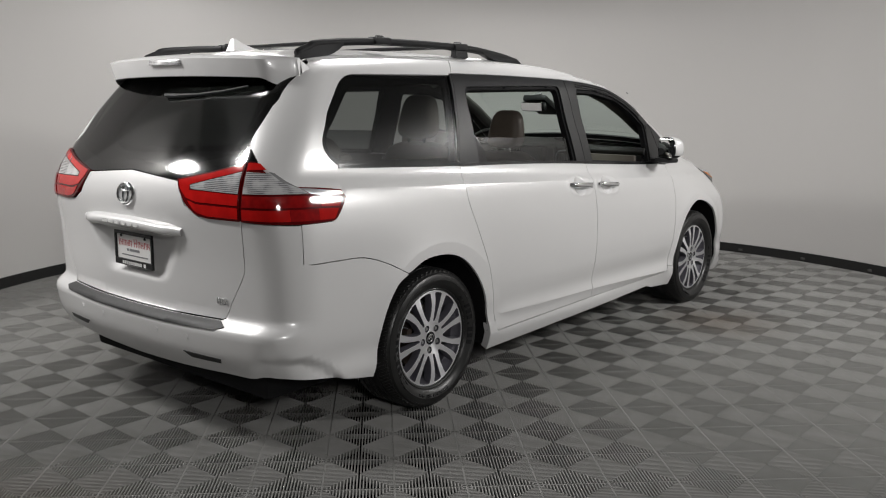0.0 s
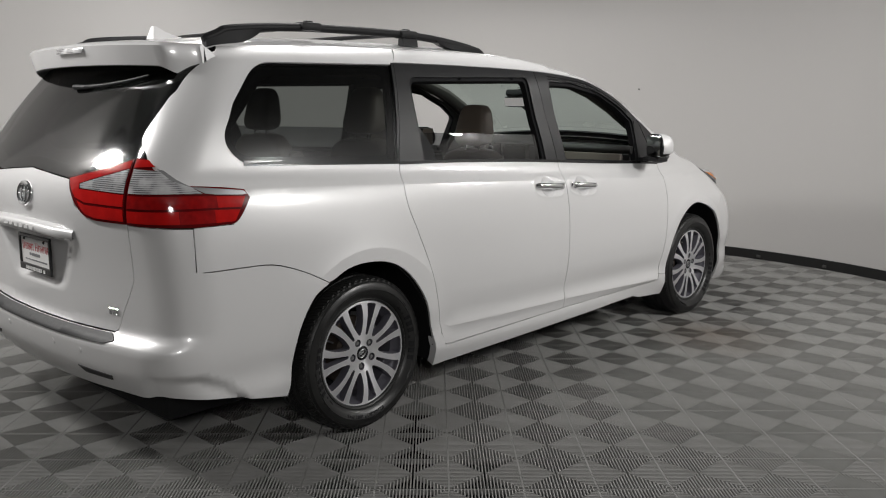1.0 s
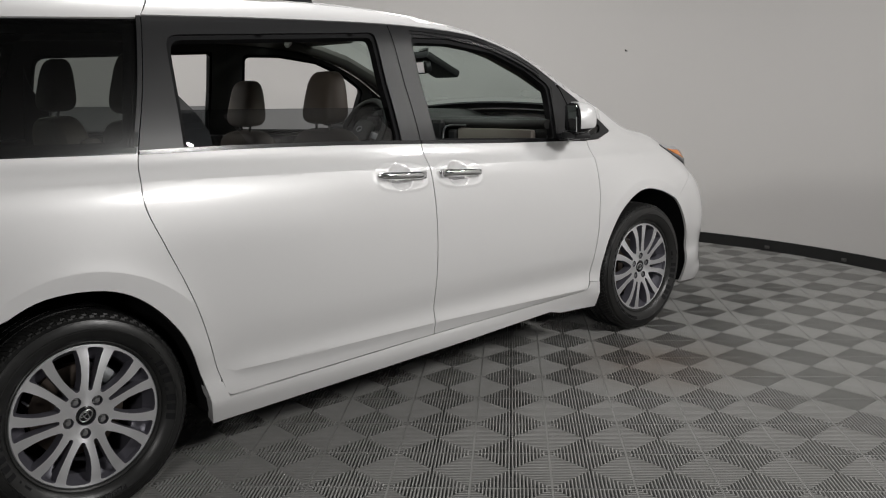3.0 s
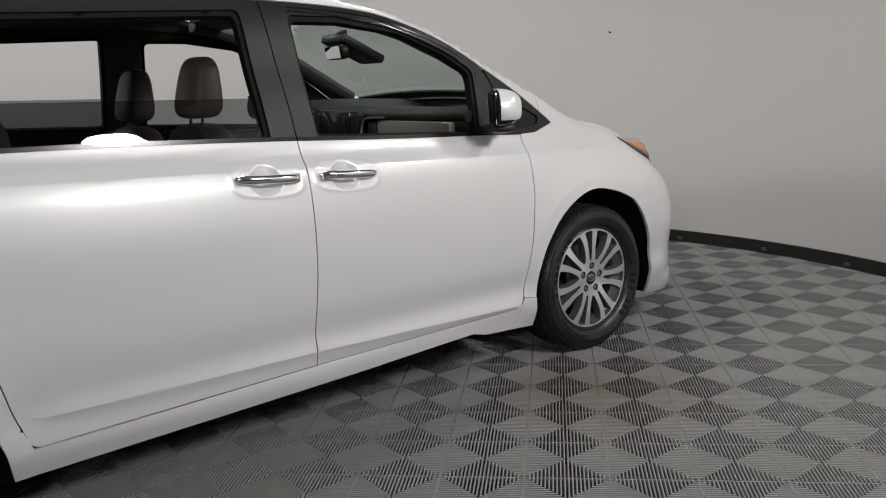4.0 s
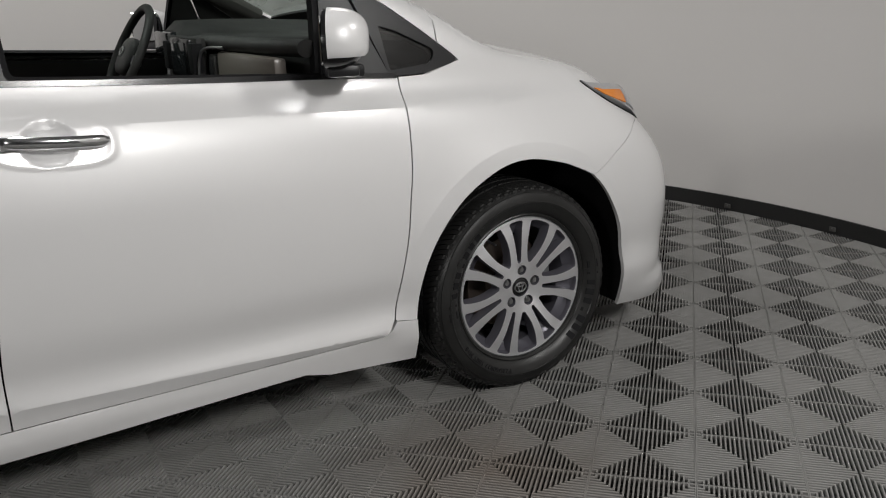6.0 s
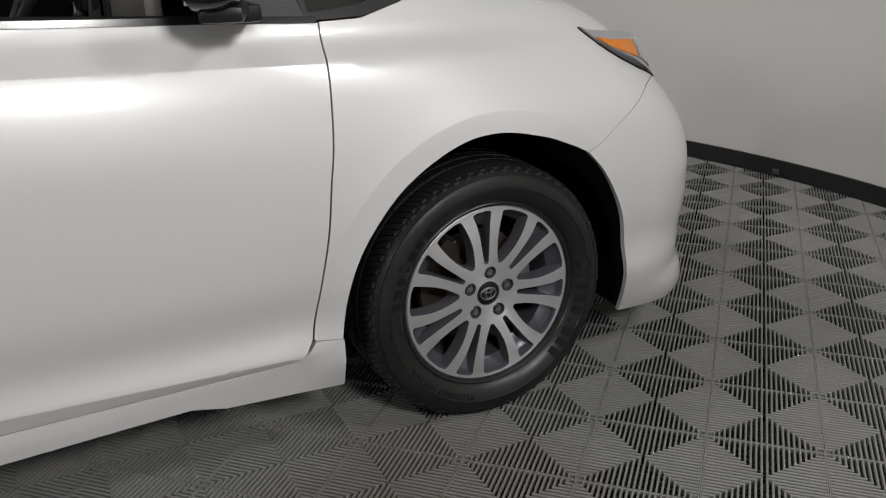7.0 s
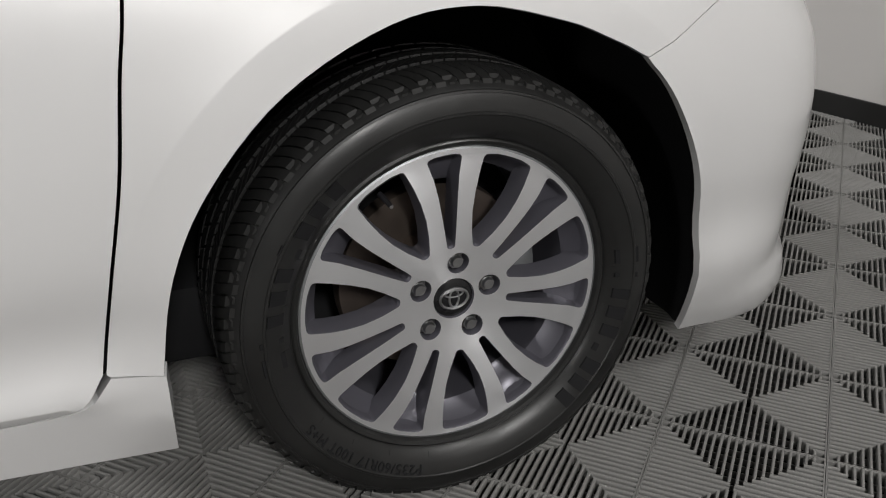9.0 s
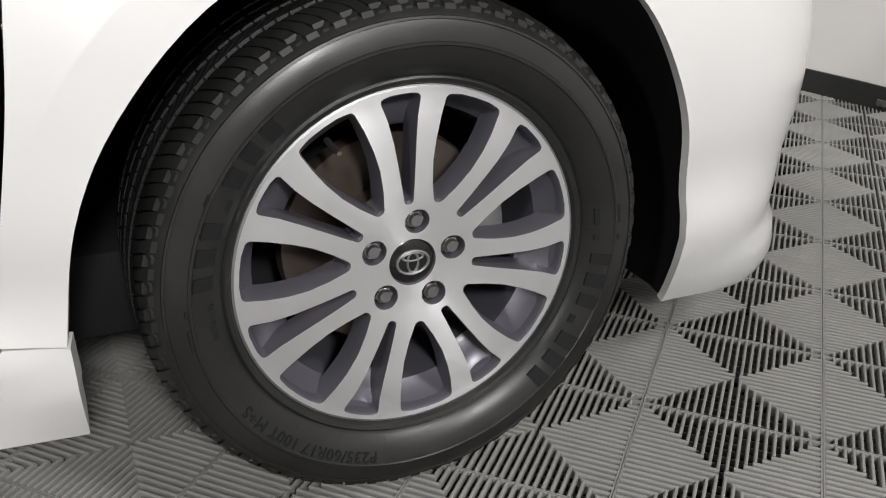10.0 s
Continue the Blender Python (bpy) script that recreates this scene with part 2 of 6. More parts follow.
def part(name, bm, mat, parent, label="", angle=35):
    """Links a bmesh as one mesh object under a thing or a part."""
    me = bpy.data.meshes.new(name)
    bm.to_mesh(me)
    bm.free()
    for mm in (mat if isinstance(mat, (list, tuple)) else [mat]):
        me.materials.append(mm)
    if angle:
        me.polygons.foreach_set("use_smooth", [True] * len(me.polygons))
        me.set_sharp_from_angle(angle=radians(angle))
    ob = new(name, me)
    ob.parent = parent
    if label:
        ob["label"] = label
    return ob


def empty(name, m=None):
    ob = new(name)
    ob.empty_display_size = 0.1
    if m is not None:
        ob.matrix_world = m
    return ob


def box(bm, x0, x1, y0, y1, z0, z1, bevel=0.0, m=None, seg=2):
    made = bmesh.ops.create_cube(bm, size=1.0, matrix=Matrix.Translation(((x0 + x1) / 2, (y0 + y1) / 2, (z0 + z1) / 2)) @ Matrix.Diagonal((x1 - x0, y1 - y0, z1 - z0, 1)))
    vs = made["verts"]
    if bevel:
        es = list({e for v in vs for e in v.link_edges})
        out = bmesh.ops.bevel(bm, geom=es, offset=bevel, segments=seg, affect="EDGES", profile=0.6)
        vs = list({v for f in out["faces"] for v in f.verts} | {v for v in vs if v.is_valid})
    if m is not None:
        bmesh.ops.transform(bm, matrix=m, verts=vs)
    return bm


def tube(bm, points, radius, seg=10, flat=1.0, up=(0, 0, 1), closed=False):
    """A swept round or flattened bar along the points."""
    pts = [Vector(p) for p in points]
    rings = []
    n = len(pts)
    for i, p in enumerate(pts):
        a, b = (pts[i - 1], pts[(i + 1) % n]) if closed else (pts[max(i - 1, 0)], pts[min(i + 1, n - 1)])
        d = (b - a).normalized()
        s = d.cross(Vector(up)).normalized()
        w = s.cross(d).normalized()
        r = radius[i] if isinstance(radius, (list, tuple)) else radius
        rings.append([bm.verts.new(p + s * math.cos(k / seg * math.tau) * r * flat + w * math.sin(k / seg * math.tau) * r) for k in range(seg)])
    for i in range(n if closed else n - 1):
        a, b = rings[i], rings[(i + 1) % n]
        for k in range(seg):
            bm.faces.new((a[k], a[(k + 1) % seg], b[(k + 1) % seg], b[k]))
    if not closed:
        bm.faces.new(rings[0][::-1])
        bm.faces.new(rings[-1])
    bmesh.ops.recalc_face_normals(bm, faces=bm.faces)
    return bm


def lathe(bm, profile, seg=64, axis="x"):
    """Turns (radius, along) pairs round the x axis."""
    rings = []
    for r, a in profile:
        rings.append([bm.verts.new((a, r * math.cos(k / seg * math.tau), r * math.sin(k / seg * math.tau))) for k in range(seg)])
    for a, b in zip(rings, rings[1:]):
        for k in range(seg):
            bm.faces.new((a[k], a[(k + 1) % seg], b[(k + 1) % seg], b[k]))
    bmesh.ops.recalc_face_normals(bm, faces=bm.faces)
    return bm


# ---- the car's outer skin, as one smooth solid ----
LOWER = spline([(0.12, 0.90), (0.18, 0.935), (0.25, 0.966), (0.30, 0.981), (0.335, 0.984), (0.375, 0.979), (0.42, 0.980), (0.47, 0.989), (0.56, 0.995), (0.68, 0.994), (0.80, 0.989), (0.90, 0.982), (1.0, 0.968), (1.06, 0.955), (1.12, 0.934)])
UPPER = spline([(1.06, 0.968), (1.10, 0.944), (1.15, 0.905), (1.19, 0.888), (1.24, 0.8745), (1.30, 0.857), (1.45, 0.805), (1.58, 0.750), (1.66, 0.708), (1.76, 0.62)])


def SECTION(z):
    """Half width over height at the rear axle: the shoulder is a ridge where the two curves meet."""
    a, b = LOWER(np.minimum(z, 1.13)), UPPER(np.maximum(z, 1.07))
    k = 0.0012
    return np.where(z < 1.07, a, np.where(z > 1.13, b, np.minimum(a, b) - np.maximum(k - np.abs(a - b), 0) ** 2 / (4 * k)))


TOP = spline([(-1.2, 1.50), (-0.9, 1.645), (-0.6, 1.722), (-0.3, 1.755), (0.1, 1.772), (0.6, 1.778), (1.1, 1.768), (1.5, 1.742), (1.8, 1.702), (2.0, 1.657), (2.3, 1.553),
              (2.6, 1.395), (2.85, 1.270), (3.0, 1.194), (3.2, 1.14), (3.4, 1.098), (3.6, 1.032), (3.75, 0.95), (3.9, 0.82)])
REAR = spline([(0.1, -0.80), (0.25, -0.94), (0.35, -0.985), (0.5, -1.015), (0.65, -1.025), (0.8, -1.03), (0.95, -1.045), (1.08, -1.052), (1.18, -1.02), (1.3, -0.945), (1.45, -0.835), (1.6, -0.71), (1.75, -0.56)])
NOSE = spline([(0.1, 3.88), (0.18, 3.955), (0.26, 3.93), (0.35, 3.925), (0.55, 3.94), (0.7, 3.905), (0.85, 3.79), (1.0, 3.655), (1.2, 3.4)])
AXLE_R, AXLE_F, HUB_Z, FLARE = 0.0, 3.03, 0.347, 0.489


# the doors' lower edge: a hollow, a ridge that rises towards the rear, and a tuck under it
TUCK = np.array([(0.27, 0), (0.30, -0.005), (0.335, -0.010), (0.365, -0.0045), (0.385, 0.0070), (0.402, 0.0044), (0.43, -0.0022), (0.46, -0.0062), (0.50, -0.0055), (0.56, -0.0010), (0.62, 0)]).T


def sill_ridge(y):
    return np.interp(y, (0.5, 0.9, 1.5, 2.0, 2.5), (0.388, 0.376, 0.365, 0.348, 0.328))


RIDGE = float(min(np.arange(1.08, 1.125, 0.0005), key=lambda z: abs(LOWER(z) - UPPER(z))))


def side_x(y, z):
    w = smooth(0.5, 1.0, z)
    x = SECTION(z + 0.047 * y * w * (1 - smooth(1.35, 1.6, z)))
    x = x + np.interp(z - sill_ridge(y) + 0.385, *TUCK) * smooth(0.40, 0.62, y) * (1 - smooth(2.48, 2.60, y))
    high = smooth(0.75, 1.05, z)
    ahead = np.maximum(y - 2.2, 0)
    x = x - (0.03 * (1 - high) + 0.085 * high) * ahead ** 2
    x = x - 0.045 * (np.maximum(-0.2 - y, 0) / 0.8) ** 2
    for c in (AXLE_R, AXLE_F):
        r = np.sqrt((y - c) ** 2 + (z - HUB_Z) ** 2)
        w = smooth(0.25, 0.75, (z - HUB_Z) / np.maximum(r, 0.01))
        flare = np.exp(-np.maximum(r - FLARE, 0) / 0.075)
        x = x + 0.014 * ((1 - w) * np.exp(-((r - 0.40) / 0.055) ** 2) + w * flare) * smooth(0.15, 0.4, z)
    return x


def top_z(x, y):
    ahead = smooth(1.7, 2.4, y) * (1 - smooth(2.8, 3.2, y))
    return TOP(y) - (0.045 - 0.015 * ahead) * (x / 0.65) ** 2


def rear_y(x, z):
    bumper = 0.065 * (1 - smooth(0.535, 0.60, z)) * smooth(0.2, 0.45, z)
    return REAR(z) - bumper + 0.062 * (np.abs(x) / 0.75) ** 2.6


def nose_y(x, z):
    return NOSE(z) - 0.12 * (np.abs(x) / 0.75) ** 2.4


def soft_max(a, b, k):
    return np.maximum(a, b) + np.maximum(k - np.abs(a - b), 0) ** 2 / (4 * k)


def skin(p):
    x, y, z = np.abs(p[..., 0]), p[..., 1], p[..., 2]
    f = x - side_x(y, z)
    f = soft_max(f, (rear_y(x, z) - y) * 0.92, 0.15)
    f = soft_max(f, (y - nose_y(x, z)) * 0.92, 0.17)
    return soft_max(f, (z - top_z(x, y)) * 0.9, 0.05)


def skin_normal(p, h=0.003):
    g = np.stack([skin(p + e) - skin(p - e) for e in np.eye(3) * h], -1)
    return g / np.linalg.norm(g, axis=-1, keepdims=True)


def meet(origin, way, far=1.7):
    lo, hi = np.zeros(len(origin)), np.full(len(origin), far)
    for _ in range(30):
        mid = (lo + hi) / 2
        inside = skin(origin + way * mid[:, None]) < 0
        lo, hi = np.where(inside, mid, lo), np.where(inside, hi, mid)
    return origin + way * ((lo + hi) / 2)[:, None]


RX, RY, FY, TURN_LEN = 0.55, -0.55, 3.30, 0.45
REAR_U = RY - TURN_LEN * math.pi / 2 - RX


def wrap(uz):
    """Round the car at height z: u is y along the side, then runs round the rear corner, where u = REAR_U + x across the tail, and round the front corner."""
    u, z = uz[:, 0], uz[:, 1]
    u = u + np.interp(u - REAR_U, (0, 0.3, 0.5, 0.65, 0.757, 0.85, 0.95), (0, 0.005, 0.016, 0.023, 0.020, 0.010, 0))
    back = np.clip((RY - u) / TURN_LEN, 0, math.pi / 2)
    fore = np.clip((u - FY) / TURN_LEN, 0, math.pi / 2)
    over_r = np.maximum(RY - TURN_LEN * math.pi / 2 - u, 0)
    over_f = np.maximum(u - FY - TURN_LEN * math.pi / 2, 0)
    straight = (u > RY) & (u < FY)
    o = np.stack([np.where(straight, 0.1, RX - over_r - over_f), np.clip(u, RY, FY), z], -1)
    ang = fore - back
    return meet(o, np.stack([np.cos(ang), np.sin(ang), 0 * u], -1))


def rear_wrap(xz):
    """Across the tail and round its corners; x beyond 0.55 turns the corner."""
    u = REAR_U + np.abs(xz[:, 0])
    p = wrap(np.stack([u, xz[:, 1]], -1))
    p[:, 0] *= np.where(xz[:, 0] < 0, -1, 1)
    return p


def over(xy):
    o = np.stack([xy[:, 0], xy[:, 1], np.full(len(xy), 0.55)], -1)
    return meet(o, np.tile((0.0, 0.0, 1.0), (len(xy), 1)))


def in_polygon(pts, poly):
    x, y = pts[:, 0], pts[:, 1]
    inside = np.zeros(len(pts), bool)
    for (x0, y0), (x1, y1) in zip(poly, np.roll(poly, -1, 0)):
        cross = (y0 > y) != (y1 > y)
        inside ^= cross & (x < (x1 - x0) * (y - y0) / (y1 - y0 + 1e-12) + x0)
    return inside


def edge_distance(pts, poly):
    best = np.full(len(pts), 9.0)
    for a, b in zip(poly, np.roll(poly, -1, 0)):
        d = b - a
        t = np.clip(((pts - a) @ d) / (d @ d + 1e-12), 0, 1)
        best = np.minimum(best, np.linalg.norm(pts - a - t[:, None] * d, axis=1))
    return best


def rounded(points, step=0.03, curve=False):
    """A closed outline with points about every step; a third number rounds that corner to this radius."""
    out = []
    n = len(points)
    P = [np.array(p[:2], float) for p in points]
    for i, p in enumerate(points):
        r = p[2] if len(p) > 2 else 0
        if r:
            a, b = P[i - 1] - P[i], P[(i + 1) % n] - P[i]
            la, lb = np.linalg.norm(a), np.linalg.norm(b)
            a, b = a / la, b / lb
            cut = min(r, la * 0.49, lb * 0.49)
            for k in range(7):
                t = k / 6
                out.append(P[i] + a * cut * (1 - t) ** 2 + b * cut * t ** 2)
        else:
            out.append(P[i])
    full = []
    for a, b in zip(out, out[1:] + out[:1]):
        k = max(1, int(np.linalg.norm(b - a) / step + 0.5))
        full += [a + (b - a) * j / k for j in range(k)]
    return np.array(full)


def curve_through(points, n=8):
    """A soft line through the points, open."""
    P = [np.array(p, float) for p in points]
    P = [2 * P[0] - P[1]] + P + [2 * P[-1] - P[-2]]
    out = []
    for a, b, c, d in zip(P, P[1:], P[2:], P[3:]):
        for k in range(n):
            t = k / n
            out.append(0.5 * (2 * b + (c - a) * t + (2 * a - 5 * b + 4 * c - d) * t * t + (3 * b - a - 3 * c + d) * t ** 3))
    return [tuple(p) for p in out] + [tuple(P[-2])]


def panel(name, outline, mat, parent, surface=wrap, holes=(), lift=0.0, depth=0.012, step=0.035, mirror=False, label="", shape=None, liner=None, liner_depth=0.035, crease=False, fine=None):
    """A sheet cut to the outline on the car's skin, lifted off it, with its edges turned in by depth."""
    rings = [np.array(outline)] + [np.array(h) for h in holes]
    lo, hi = rings[0].min(0), rings[0].max(0)
    gx, gy = np.meshgrid(np.arange(lo[0] + step / 2, hi[0], step), np.arange(lo[1] + step / 2, hi[1], step * 0.87))
    gx[1::2] += step / 2
    grid = np.stack([gx.ravel(), gy.ravel()], -1)
    keep = in_polygon(grid, rings[0]) & (edge_distance(grid, rings[0]) > step * 0.4)
    for h in rings[1:]:
        keep &= ~in_polygon(grid, h) & (edge_distance(grid, h) > step * 0.4)
    if surface is wrap and crease:
        y = np.arange(-0.56, 2.66, 0.02)
        line = np.concatenate([np.stack([y, RIDGE - 0.047 * y + d], -1) for d in (-0.0016, 0.0016)])
        keep &= np.abs(grid[:, 1] - (RIDGE - 0.047 * grid[:, 0])) > 0.007
        y = np.arange(0.52, 2.54, 0.02)
        for d in (-0.0016, 0.0016):
            line = np.concatenate([line, np.stack([y, sill_ridge(y) + d], -1)])
        keep &= (np.abs(grid[:, 1] - sill_ridge(grid[:, 0])) > 0.007) | (grid[:, 0] < 0.5)
        turn = np.radians(np.arange(22, 159, 1.5))
        for c in (AXLE_R, AXLE_F):
            line = np.concatenate([line] + [np.stack([c + r * np.cos(turn), HUB_Z + r * np.sin(turn)], -1) for r in (FLARE - 0.002, FLARE + 0.002)])
            keep &= np.abs(np.hypot(grid[:, 0] - c, grid[:, 1] - HUB_Z) - FLARE) > 0.009
        ok = in_polygon(line, rings[0]) & (edge_distance(line, rings[0]) > 0.008)
        grid, keep = np.concatenate([grid, line]), np.concatenate([keep, ok])
    if fine is not None:
        a, b = np.meshgrid(np.arange(-0.165, 0.166, 0.006), np.arange(-0.082, 0.083, 0.006))
        a[1::2] += 0.003
        near = np.stack([a.ravel() + fine[0], b.ravel() + fine[1]], -1)
        keep &= (np.abs(grid[:, 0] - fine[0]) > 0.172) | (np.abs(grid[:, 1] - fine[1]) > 0.089)
        grid, keep = np.concatenate([grid, near]), np.concatenate([keep, np.ones(len(near), bool)])
    pts = np.concatenate(rings + [grid[keep]])
    edges, at = [], 0
    for r in rings:
        edges += [(at + i, at + (i + 1) % len(r)) for i in range(len(r))]
        at += len(r)
    v, _, tris, *_ = delaunay_2d_cdt([Vector(p) for p in pts], edges, [], 0, 1e-6)
    v = np.array([tuple(p) for p in v])
    tris = np.array(tris)
    mid = v[tris].mean(1)
    ok = in_polygon(mid, rings[0])
    for h in rings[1:]:
        ok &= ~in_polygon(mid, h)
    tris = tris[ok]
    p = surface(v)
    n = skin_normal(p)
    if shape is not None:
        p = p + n * shape(v)[:, None]
        a, b, c = p[tris[:, 0]], p[tris[:, 1]], p[tris[:, 2]]
        fn = np.cross(b - a, c - a)
        fn *= np.where((fn * n[tris[:, 0]]).sum(1) < 0, -1, 1)[:, None]
        n2 = np.zeros_like(n)
        for k in range(3):
            np.add.at(n2, tris[:, k], fn)
        n = n2 / (np.linalg.norm(n2, axis=1, keepdims=True) + 1e-12)
    p = p + n * lift
    flip = np.einsum("ij,ij->i", np.cross(p[tris[:, 1]] - p[tris[:, 0]], p[tris[:, 2]] - p[tris[:, 0]]), n[tris[:, 0]]) < 0
    tris[flip] = tris[flip][:, ::-1]
    verts, normals, faces = list(p), list(n), [tuple(int(k) for k in t) for t in tris]
    if depth:
        seen = {}
        for t in faces:
            for a, b in zip(t, t[1:] + t[:1]):
                seen[(a, b)] = True
        rim = [(a, b) for a, b in seen if (b, a) not in seen]
        for a, b in rim:
            out = np.cross(p[b] - p[a], n[a])
            out /= np.linalg.norm(out) + 1e-12
            k = len(verts)
            verts += [p[a], p[b], p[b] - n[b] * depth, p[a] - n[a] * depth]
            normals += [out] * 4
            faces.append((k, k + 3, k + 2, k + 1))
    verts, normals = np.array(verts), np.array(normals)
    if mirror:
        verts = verts * (-1, 1, 1)
        normals = normals * (-1, 1, 1)
        faces = [f[::-1] for f in faces]
    if liner is not None:
        q, m = p - n * (lift + liner_depth), -n
        if mirror:
            q, m = q * (-1, 1, 1), m * (-1, 1, 1)
        mesh_object("inner_" + name, q, [tuple(int(k) for k in (t if mirror else t[::-1])) for t in tris], liner, parent, m)
    return mesh_object(name, verts, faces, mat, parent, normals, label)

# ---- the room: a round white wall, black base strip, ceiling, ribbed tile floor ----
CX, CY, ROUND = 0.18, 1.49, 3.97


def wall_line():
    """The wall's inner face: an arc round the car, opened out on the side where the camera goes."""
    pts = [(-2.7, -7.5), (-2.65, -3.0)]
    pts += [(CX + ROUND * math.cos(radians(a)), CY + ROUND * math.sin(radians(a))) for a in range(226, 53, -2)]
    pts += [(4.6, 3.1), (6.6, 1.5), (6.6, -7.5)]
    return pts


LINE = wall_line()


def offset_line(line, d):
    out = []
    n = len(line)
    for i, p in enumerate(line):
        a, b = Vector(line[i - 1]), Vector(line[(i + 1) % n])
        t = (b - a).normalized()
        out.append((p[0] - t.y * d, p[1] + t.x * d))
    return out


def band(line, d, z0, z1, first=0, last=None):
    """A wall of thickness d outside the closed line, or along a stretch of it."""
    bm = bmesh.new()
    inner, outer = line, offset_line(line, d)
    if last is not None:
        turn = [k % len(line) for k in range(first, last + 1)]
        inner, outer = [inner[k] for k in turn], [outer[k] for k in turn]
    ring = [[bm.verts.new((x, y, z)) for x, y in pts] for pts, z in ((inner, z0), (inner, z1), (outer, z1), (outer, z0))]
    n = len(inner)
    for i in range(n if last is None else n - 1):
        j = (i + 1) % n
        for a, b in zip(ring, ring[1:] + ring[:1]):
            bm.faces.new((a[i], a[j], b[j], b[i]))
    if last is not None:
        for i in (0, n - 1):
            bm.faces.new([a[i] for a in ring])
    bmesh.ops.recalc_face_normals(bm, faces=bm.faces)
    return bm


def structure(ob, label, category):
    return tagged(ob, label, category, "", "structure")


structure(part("wall", band(LINE, 0.12, -0.05, CEILING, 1, len(LINE) - 3), WALL_PAINT, None), "plain pale grey painted wall curving round the car", "wall")
structure(part("wall_rear", band(LINE, 0.12, -0.05, CEILING, len(LINE) - 3, len(LINE) + 1), HALL_GREY, None), "dark grey wall closing the hall behind the stage", "wall")
strip = structure(part("baseboard", band(offset_line(LINE, -0.016), 0.013, -0.015, 0.085), BASE_BLACK, None), "low black base strip along the curved wall", "baseboard")
bm = bmesh.new()
box(bm, -4.5, 7.0, -8.0, 6.0, CEILING, CEILING + 0.1)
structure(part("ceiling", bm, CEIL_PAINT, None, angle=0), "grey ceiling over the studio", "ceiling")
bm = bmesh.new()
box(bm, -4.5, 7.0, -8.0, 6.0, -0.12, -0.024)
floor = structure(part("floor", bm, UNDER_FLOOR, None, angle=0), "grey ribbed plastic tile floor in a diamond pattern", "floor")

# unseen lamp heads under the ceiling, added fills included: a black square box with an open underside
for lx, ly, lz, wide, watts, *aim in LAMPS:
    head = empty("studio_or_fill_head")
    tagged(head, "black square head of a studio lamp or added fill light, out of view", "lamp", "studio lamps")
    bm = bmesh.new()
    s = wide / 2 + 0.18
    turned = look((lx, ly, lz), aim)
    for x0, x1, y0, y1 in ((-s, s, -s, -s + 0.02), (-s, s, s - 0.02, s), (-s, -s + 0.02, -s + 0.02, s - 0.02), (s - 0.02, s, -s + 0.02, s - 0.02)):
        box(bm, x0, x1, y0, y1, -0.10, 0.02, 0.0, turned)
    box(bm, -s, s, -s, s, 0.03, 0.05, 0.0, turned)
    part("lamp_box", bm, BASE_BLACK, head)
    bm = bmesh.new()
    tube(bm, [(lx, ly, lz + 0.04), (lx, ly, CEILING)], 0.02, 8, 1.0, (0, 1, 0))
    part("lamp_pole", bm, BASE_BLACK, head)


def on_wall(a, z, inward):
    """A place on the curved wall at a bearing in degrees, x along it, y out of the room."""
    r = ROUND - inward
    return pose(CX + r * math.cos(radians(a)), CY + r * math.sin(radians(a)), z, 0, 0, a - 90)


# strip fixings, and two nails left in the wall
for a in (116.2, 106.4, 96.7, 86.7, 77.3, 67.4):
    bm = bmesh.new()
    box(bm, -0.02, 0.02, -0.004, 0.004, -0.012, 0.012, 0.002, on_wall(a, 0.030, 0.031), 1)
    box(bm, -0.005, 0.005, -0.009, -0.003, -0.005, 0.005, 0.001, on_wall(a, 0.030, 0.031), 1)
    part("strip_clip", bm, CLIP_GREY, strip)
for a, z in ((105.4, 1.582), (126.0, 1.615)):
    bm = bmesh.new()
    tube(bm, [on_wall(a, z, 0.0) @ Vector(p) for p in ((0, 0.01, 0), (0, -0.03, 0.002), (0, -0.034, 0.012))], 0.0045, 8, 1.0, (1, 0, 0))
    tagged(part("wall_hook", bm, BLACK_SATIN, None), "small dark hook fixed in the pale wall", "hook", "wall hooks")

# ---- the car's panels ----
van = empty("minivan")
tagged(van, "pearl white minivan with black window frames, parked on the tiles", "car")


def on_side(points):
    """Turns (y, z) into (u, z) on the wrap, also round the corners."""
    y, z = np.array([p[0] for p in points], float), np.array([p[1] for p in points], float)
    y = y - np.interp(-y, (0.64, 0.70, 0.80, 0.87, 0.93), (0, 0.003, 0.015, 0.025, 0.029)) * (z < 1.5)
    turn = TURN_LEN * math.pi / 2
    lo = np.where(y < RY, RY - turn, np.where(y > FY, FY, y))
    hi = np.where(y < RY, RY, np.where(y > FY, FY + turn, y))
    for _ in range(20):
        mid = (lo + hi) / 2
        small = wrap(np.stack([mid, z], -1))[:, 1] < y
        lo, hi = np.where(small, mid, lo), np.where(small, hi, mid)
    return [(float(u), *p[1:]) for u, p in zip((lo + hi) / 2, points)]


def top_at(x, y):
    return float(over(np.array([[x, y]], float))[0, 2])


def side_at(y, z):
    return float(wrap(np.array([[y, z]], float))[0, 0])


def arc(cy, cz, r, a0, a1, n=24):
    return [(cy + r * math.cos(radians(a0 + (a1 - a0) * k / n)), cz + r * math.sin(radians(a0 + (a1 - a0) * k / n))) for k in range(n + 1)]


def shift(points, dy, dz=0.0):
    return [(p[0] + dy, p[1] + dz, *p[2:]) for p in points]


def below(line, z):
    return [p for p in line if p[1] < z]


def above(line, z):
    return [p for p in line if p[1] > z]


def between(line, y0, y1):
    return [p for p in line if y0 <= p[0] <= y1]


